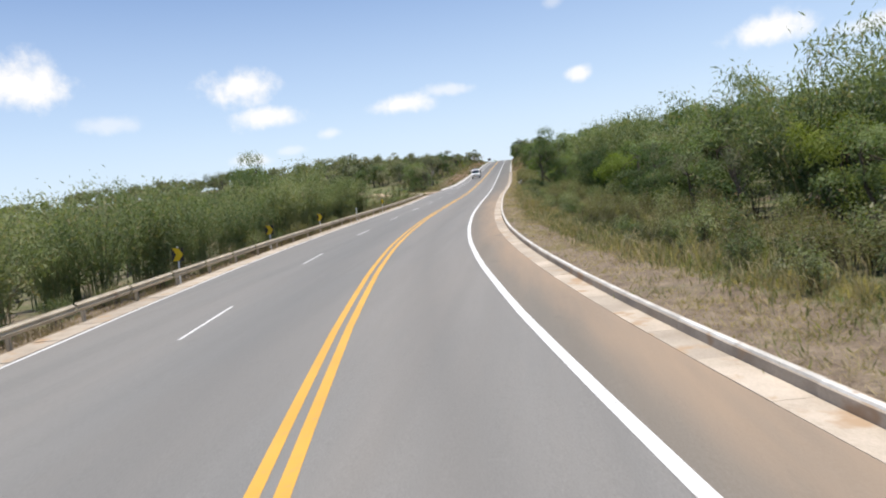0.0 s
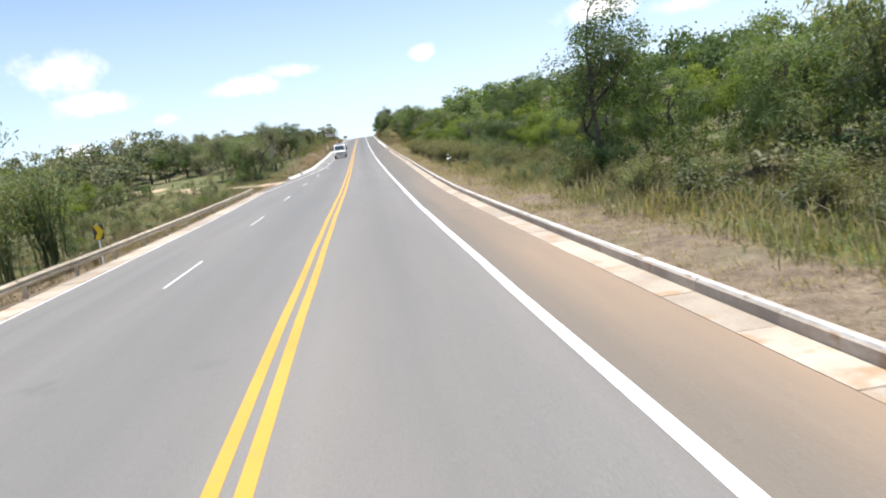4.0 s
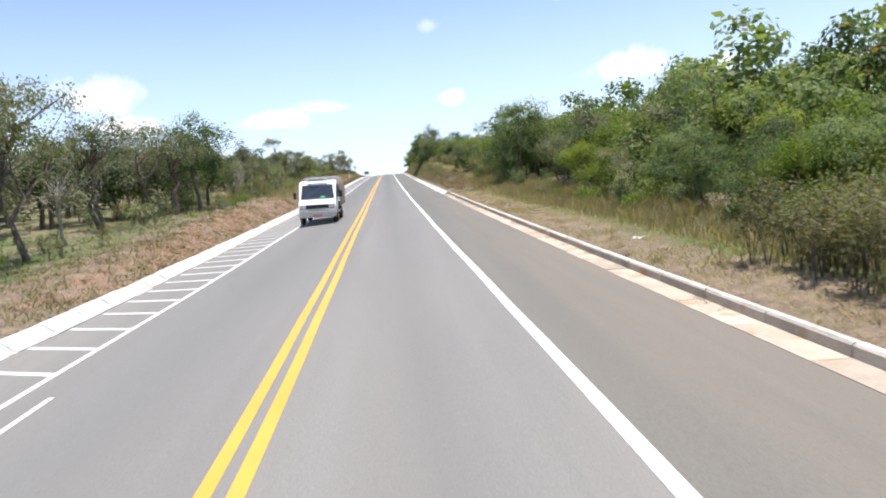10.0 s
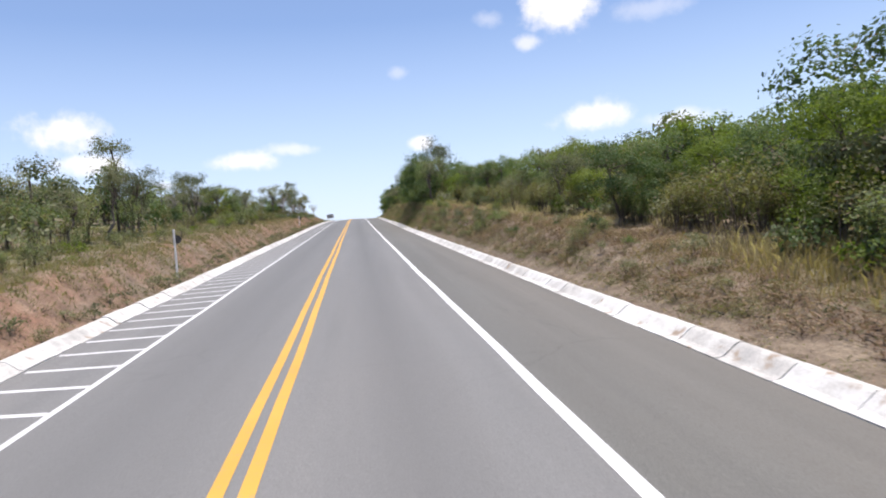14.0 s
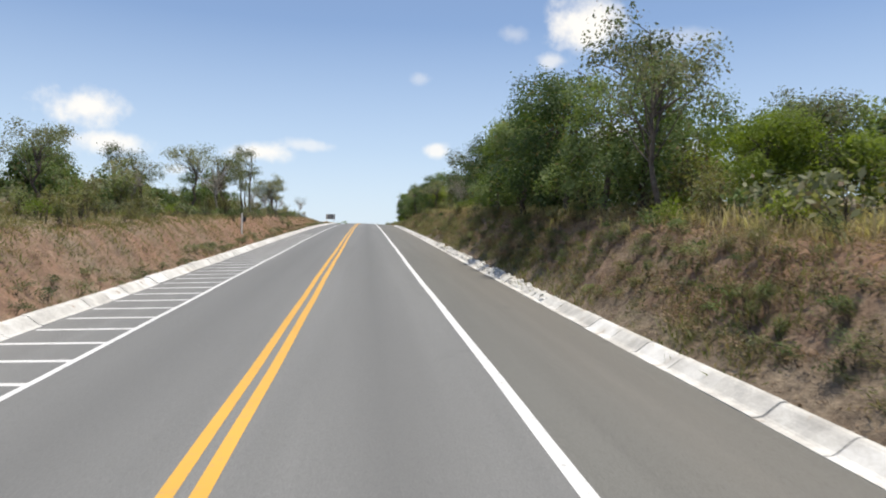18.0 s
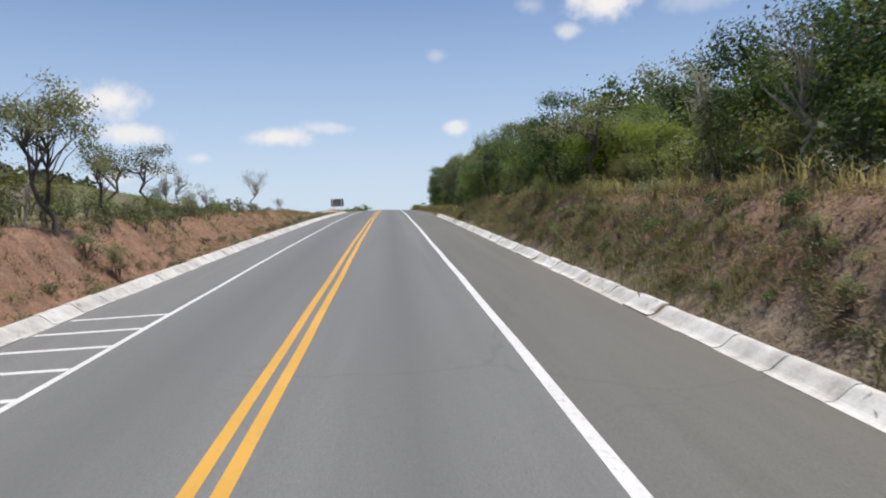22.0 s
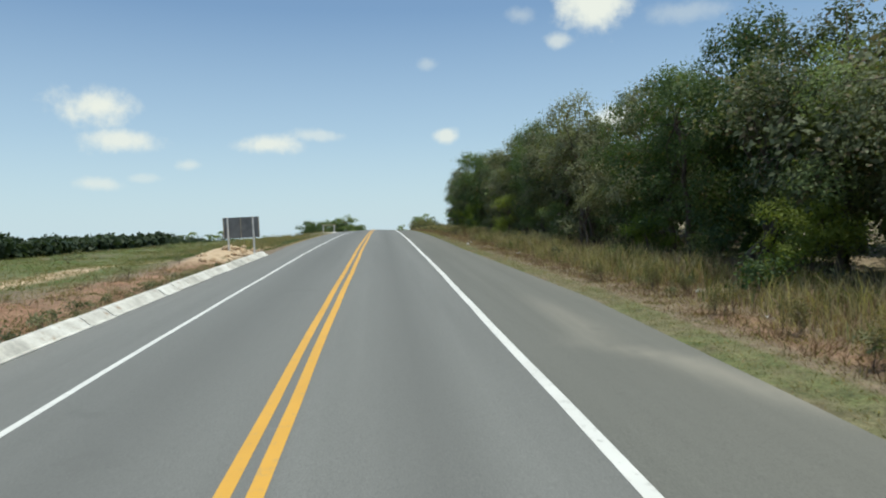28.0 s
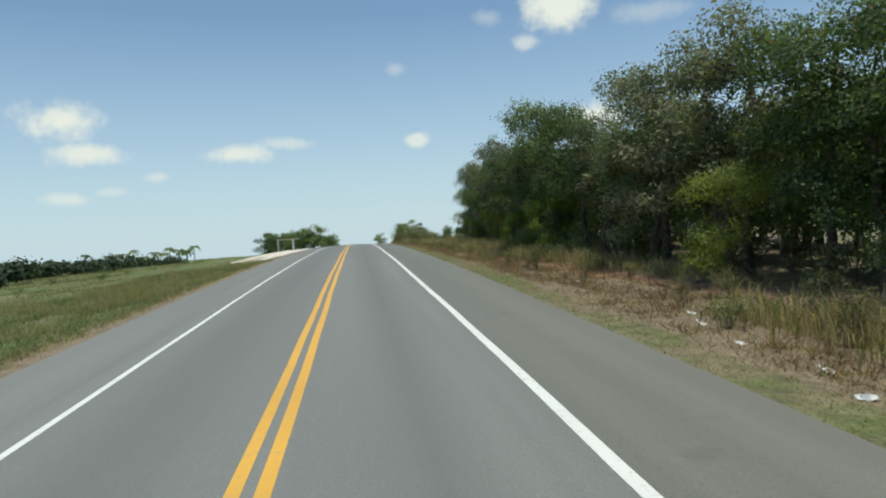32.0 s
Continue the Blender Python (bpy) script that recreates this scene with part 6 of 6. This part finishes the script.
def scrap(s, u, size, seed, side="land", dz=0.03, name="litter", label="crumpled white plastic litter on the dry verge"):
    r_ = random.Random(seed)
    bm = bmesh.new()
    bmesh.ops.create_grid(bm, x_segments=6, y_segments=5, size=0.5)
    for v in bm.verts:
        v.co.z = 0.35 * noise.noise(v.co * 4 + Vector((seed * 3.1, 0, 0)))
        v.co.x *= 1 + 0.5 * noise.noise(v.co * 3 + Vector((0, seed, 0)))
    bmesh.ops.solidify(bm, geom=bm.faces[:], thickness=0.012)
    me = bpy.data.meshes.new(name)
    bm.to_mesh(me)
    bm.free()
    me.materials.append(PLASTIC)
    ob = new(name, me)
    ob.matrix_world = Matrix.Translation(land(s, u, dz)) @ pose(0, 0, 0, r_.uniform(-25, 25), r_.uniform(-25, 25), r_.uniform(0, 360)) @ Matrix.Diagonal((size, size * 0.7, size * 0.8, 1))
    tagged(ob, label, "litter", "litter on the verge")
    return ob


for n, (s, u, z) in enumerate(((478.1, 9.3, 0.35), (484.6, 8.8, 0.35), (479.7, 8.4, 0.34), (478.0, 7.7, 0.24), (482.2, 8.3, 0.2), (486.5, 9.4, 0.22), (491, 8.7, 0.2), (495, 9.2, 0.3), (471, 9.6, 0.25), (466, 9.2, 0.28), (455, 9.4, 0.2), (460, 10.1, 0.3),
                           (446, 11.0, 0.4), (441, 10.4, 0.25), (218.8, 10.2, 0.3), (205, 9.4, 0.25), (192, 8.6, 0.3), (176, 8.0, 0.22), (170, 8.4, 0.2), (136, 7.6, 0.3), (374, 9.3, 0.3), (70, 8.2, 0.25), (30, 8.4, 0.2))):
    scrap(s, u, z, n)
# a torn sheet of plastic caught on the thicket
for n, (s, u, z, h) in enumerate(((140.6, 8.6, 0.3, 0.8), (137.6, 8.3, 0.42, 0.62))):
    st = tagged(new("snagged_sheet"), "torn pale plastic sheet caught on a bare stick", "litter")
    ob = scrap(s, u, z, 40 + n, dz=h, name="sheet")
    del ob["label"], ob["category"], ob["group"]
    mw = ob.matrix_world.copy()
    ob.parent = st
    w = tube([land(s, u, -0.2), land(s, u, 0.7), land(s + 0.15, u + 0.1, h + 0.25)], [0.025, 0.02, 0.012], 4)
    mesh_object("stick", w[0], w[1], BARK, st)

# ---- lorry ----
CAB = plain("white_lorry_paint", (0.78, 0.78, 0.77), 0.35, 0, 0.1)
CREAM = plain("cream_bumper", (0.5, 0.48, 0.42), 0.5)
DARK = plain("dark_plastic", (0.03, 0.032, 0.036), 0.5)
RUBBER = plain("tyre_rubber", (0.03, 0.029, 0.028), 0.9)
TARP = surface("tarpaulin", (0.2, 0.16, 0.12), (0.33, 0.27, 0.2), 1.5, 20, 0.85, relief=0.4, dist=0.02)
TARP_TOP = surface("tarpaulin_grey", (0.1, 0.105, 0.11), (0.18, 0.18, 0.18), 1.2, 20, 0.75, relief=0.3, dist=0.02)
BOARD = surface("worn_painted_board", (0.22, 0.2, 0.18), (0.5, 0.48, 0.45), 3.0, 25, 0.85)
RIM = plain("rusty_rim", (0.3, 0.2, 0.13), 0.7)
PLATE_RED = plain("red_plate", (0.35, 0.05, 0.05), 0.5)
GREEN = plain("green_card", (0.03, 0.4, 0.2), 0.5)
gm, gnt, gb = material("windscreen_glass", 0.05)
gb.inputs["Base Color"].default_value = (0.07, 0.09, 0.125, 1)
gb.inputs["Specular IOR Level"].default_value = 0.6
LAMP = plain("headlamp_glass", (0.6, 0.6, 0.58), 0.15)
AMBER = plain("amber_lamp", (0.8, 0.55, 0.2), 0.3)
lo = tagged(new("lorry"), "white light lorry with a tarpaulin over its wooden bed", "lorry")


def slab_yz(profile, x0, x1, bevel=0.03):
    bm = bmesh.new()
    a = [bm.verts.new((x0, y, z)) for y, z in profile]
    b = [bm.verts.new((x1, y, z)) for y, z in profile]
    n = len(profile)
    bm.faces.new(a[::-1])
    bm.faces.new(b)
    for j in range(n):
        bm.faces.new((a[j], a[(j + 1) % n], b[(j + 1) % n], b[j]))
    bmesh.ops.recalc_face_normals(bm, faces=bm.faces)
    if bevel:
        bmesh.ops.bevel(bm, geom=bm.edges[:], offset=bevel, segments=2, affect="EDGES", clamp_overlap=True)
    return bm


W = 1.0
arch = [(0.9 + 0.47 * math.cos(a), 0.5 + 0.44 * math.sin(a)) for a in np.linspace(0.05, math.pi - 0.05, 9)]
body = part("cab", slab_yz([(0.02, 0.62), (0.0, 1.0), (0.05, 1.16), (0.42, 1.36), (0.98, 2.24), (1.15, 2.34), (1.9, 2.38), (1.98, 2.32), (1.98, 0.55)] + arch, -W, W, 0.035), CAB, lo)
bm = bmesh.new()
v = [bm.verts.new(p) for p in ((-0.9, 0.445, 1.42), (0.9, 0.445, 1.42), (0.82, 0.9, 2.15), (-0.82, 0.9, 2.15))]
bm.faces.new(v)
bmesh.ops.solidify(bm, geom=bm.faces[:], thickness=-0.02)
ob = part("windscreen", bm, gm, lo, "dark windscreen")
ob.location = (0, -0.02, 0.012)
for sx in (-1, 1):
    bm = bmesh.new()
    q = [(0.72, 1.42), (1.62, 1.42), (1.6, 2.05), (1.1, 2.05)]
    bm.faces.new([bm.verts.new((sx * (W + 0.004), y, z)) for y, z in q])
    bmesh.ops.solidify(bm, geom=bm.faces[:], thickness=0.006)
    part("side_window", bm, gm, lo)
    bm = bmesh.new()
    box(bm, (0.012, 0.95, 0.012), (sx * (W + 0.006), 1.2, 1.36))
    box(bm, (0.012, 0.012, 1.45), (sx * (W + 0.006), 1.7, 1.3))
    part("door_seam", bm, DARK, lo)
    bm = bmesh.new()
    box(bm, (0.03, 0.16, 0.04), (sx * (W + 0.015), 1.58, 1.22), bevel=0.008)
    part("door_handle", bm, DARK, lo)
    bm = bmesh.new()
    box(bm, (0.16, 0.06, 0.36), (sx * (W + 0.26), 0.78, 1.62), bevel=0.025)
    mir = part("mirror", bm, DARK, lo)
    bm = bmesh.new()
    box(bm, (0.26, 0.03, 0.03), (sx * (W + 0.12), 0.8, 1.74))
    part("mirror_arm", bm, DARK, mir)
    bm = bmesh.new()
    box(bm, (0.26, 0.03, 0.03), (sx * (W + 0.12), 0.8, 1.5))
    part("mirror_arm", bm, DARK, mir)
    bm = bmesh.new()
    box(bm, (0.3, 0.05, 0.17), (sx * 0.76, -0.02, 1.0), bevel=0.02)
    part("headlamp", bm, LAMP, lo)
    bm = bmesh.new()
    box(bm, (0.12, 0.05, 0.08), (sx * 0.3, -0.07, 0.5), bevel=0.012)
    part("fog_lamp", bm, AMBER, lo)
bm = bmesh.new()
box(bm, (1.86, 0.03, 0.22), (0, 0.003, 1.0), bevel=0.012)
grille = part("grille", bm, DARK, lo)
for q in range(4):
    bm = bmesh.new()
    box(bm, (1.0, 0.03, 0.018), (0, -0.012, 0.84 - 0.035 * q), bevel=0.004)
    part("grille_bar", bm, CREAM, lo)
bm = bmesh.new()
cyl(bm, 0.035, 0.035, 0.02, (0, 0.03, 1.19), pose(0, 0, 0, 60, 0, 0), 14)
part("badge", bm, GALV, lo)
bm = bmesh.new()
box(bm, (2.0, 0.16, 0.34), (0, -0.02, 0.6), bevel=0.04)
part("bumper", bm, CREAM, lo)
bm = bmesh.new()
box(bm, (0.42, 0.015, 0.14), (0, -0.105, 0.52), bevel=0.004)
pl = part("number_plate", bm, PLATE_RED, lo)
for q in range(5):
    bm = bmesh.new()
    box(bm, (0.035, 0.004, 0.07), (-0.13 + 0.065 * q, -0.115, 0.52))
    part("plate_bar", bm, WHITE, pl)
bm = bmesh.new()
box(bm, (1.15, 0.12, 0.17), (0, 0.95, 2.45), None, 0.05)
sb = part("roof_board", bm, WHITE, lo)
for q in range(7):
    bm = bmesh.new()
    box(bm, (0.07, 0.004, 0.08), (-0.36 + 0.12 * q, 0.887, 2.45))
    part("letter_bar", bm, GREY_BACK, sb)
bm = bmesh.new()
box(bm, (0.26, 0.01, 0.11), (0.28, 0.46, 1.5), pose(0, 0, 0, -35, 0, 0))
part("dashboard_card", bm, GREEN, lo)
bm = bmesh.new()
for y in (2.2, 4.0, 5.8):
    box(bm, (2.0, 0.1, 0.12), (0, y, 0.86))
for x in (-0.4, 0.4):
    box(bm, (0.09, 5.2, 0.16), (x, 3.4, 0.72))
part("chassis", bm, DARK, lo)
bm = bmesh.new()
box(bm, (2.16, 3.9, 0.1), (0, 4.05, 0.97), bevel=0.01)
part("bed_floor", bm, WOOD_OLD, lo)
for sx in (-1, 1):
    for q in range(3):
        bm = bmesh.new()
        box(bm, (0.035, 3.9, 0.13), (sx * 1.08, 4.05, 1.12 + 0.16 * q), bevel=0.008)
        part("side_board", bm, BOARD, lo)
    for q in range(6):
        bm = bmesh.new()
        box(bm, (0.05, 0.07, 0.62), (sx * 1.12, 2.2 + 0.74 * q, 1.2), bevel=0.006)
        part("stake", bm, BOARD, lo)
    bm = bmesh.new()
    box(bm, (0.04, 2.1, 0.07), (sx * 1.0, 2.6, 0.6))
    part("side_bar", bm, CREAM, lo)
ny, nx = 27, 17


def tarp_point(j, q):
    """A point of the sagging cover: bows hold it up along the bed, ropes pull it in at the sides."""
    y = 2.08 + 3.9 * j / (ny - 1)
    a = math.pi * q / (nx - 1)
    c_, s_ = math.cos(a), math.sin(a)
    x = 1.14 * math.copysign(abs(c_) ** 0.2, c_)
    z = 1.4 + (0.92 + 0.22 * min(1, (y - 2.08) / 0.9)) * s_ ** 0.55 - 0.05 * math.cos((y - 2.1) * 3.2) * s_
    return x + 0.03 * math.sin(y * 9 + z * 2) * (1 if abs(c_) > 0.5 else 0), y, z


for q0, q1, mat_, nm in ((0, 5, TARP, "tarpaulin_side"), (5, 11, TARP_TOP, "tarpaulin_top"), (11, 16, TARP, "tarpaulin_side")):
    bm = bmesh.new()
    grid = [[bm.verts.new(tarp_point(j, q)) for q in range(q0, q1 + 1)] for j in range(ny)]
    for j in range(ny - 1):
        for q in range(q1 - q0):
            bm.faces.new((grid[j][q], grid[j][q + 1], grid[j + 1][q + 1], grid[j + 1][q]))
    bmesh.ops.recalc_face_normals(bm, faces=bm.faces)
    part(nm, bm, mat_, lo, "faded brown canvas" if mat_ is TARP else "dark grey canvas", True)
for j, nm in ((0, "tarpaulin_front"), (ny - 1, "tarpaulin_back")):
    bm = bmesh.new()
    bm.faces.new([bm.verts.new(tarp_point(j, q)) for q in range(nx)])
    part(nm, bm, TARP_TOP, lo)
for x in (-0.45, 0.3):
    bm = bmesh.new()
    box(bm, (0.02, 0.02, 0.62), (x, 0.62, 1.72), pose(0, 0, 0, -32, 38, 0))
    part("wiper", bm, DARK, lo)
for y in (0.9, 4.25):
    for sx in (-1, 1):
        bm = bmesh.new()
        cyl(bm, 0.4, 0.4, 0.24, (0, 0, 0), pose(0, 0, 0, 0, 90, 0), 28)
        bmesh.ops.bevel(bm, geom=[e for e in bm.edges if abs(e.verts[0].co.x - e.verts[1].co.x) < 0.01], offset=0.05, segments=2, affect="EDGES", clamp_overlap=True)
        wh = part("wheel", bm, RUBBER, lo, "", True)
        wh.location = (sx * 0.9, y, 0.4)
        bm = bmesh.new()
        cyl(bm, 0.22, 0.17, 0.05, (sx * 0.115, 0, 0), pose(0, 0, 0, 0, 90 * sx, 0), 20)
        cyl(bm, 0.08, 0.07, 0.08, (sx * 0.14, 0, 0), pose(0, 0, 0, 0, 90 * sx, 0), 14)
        part("rim", bm, RIM, wh)
lo.matrix_world = Matrix.Translation(place(211.4, -2.22, 0.0)) @ pose(0, 0, 0, math.degrees(0.052), 2.1, 0)
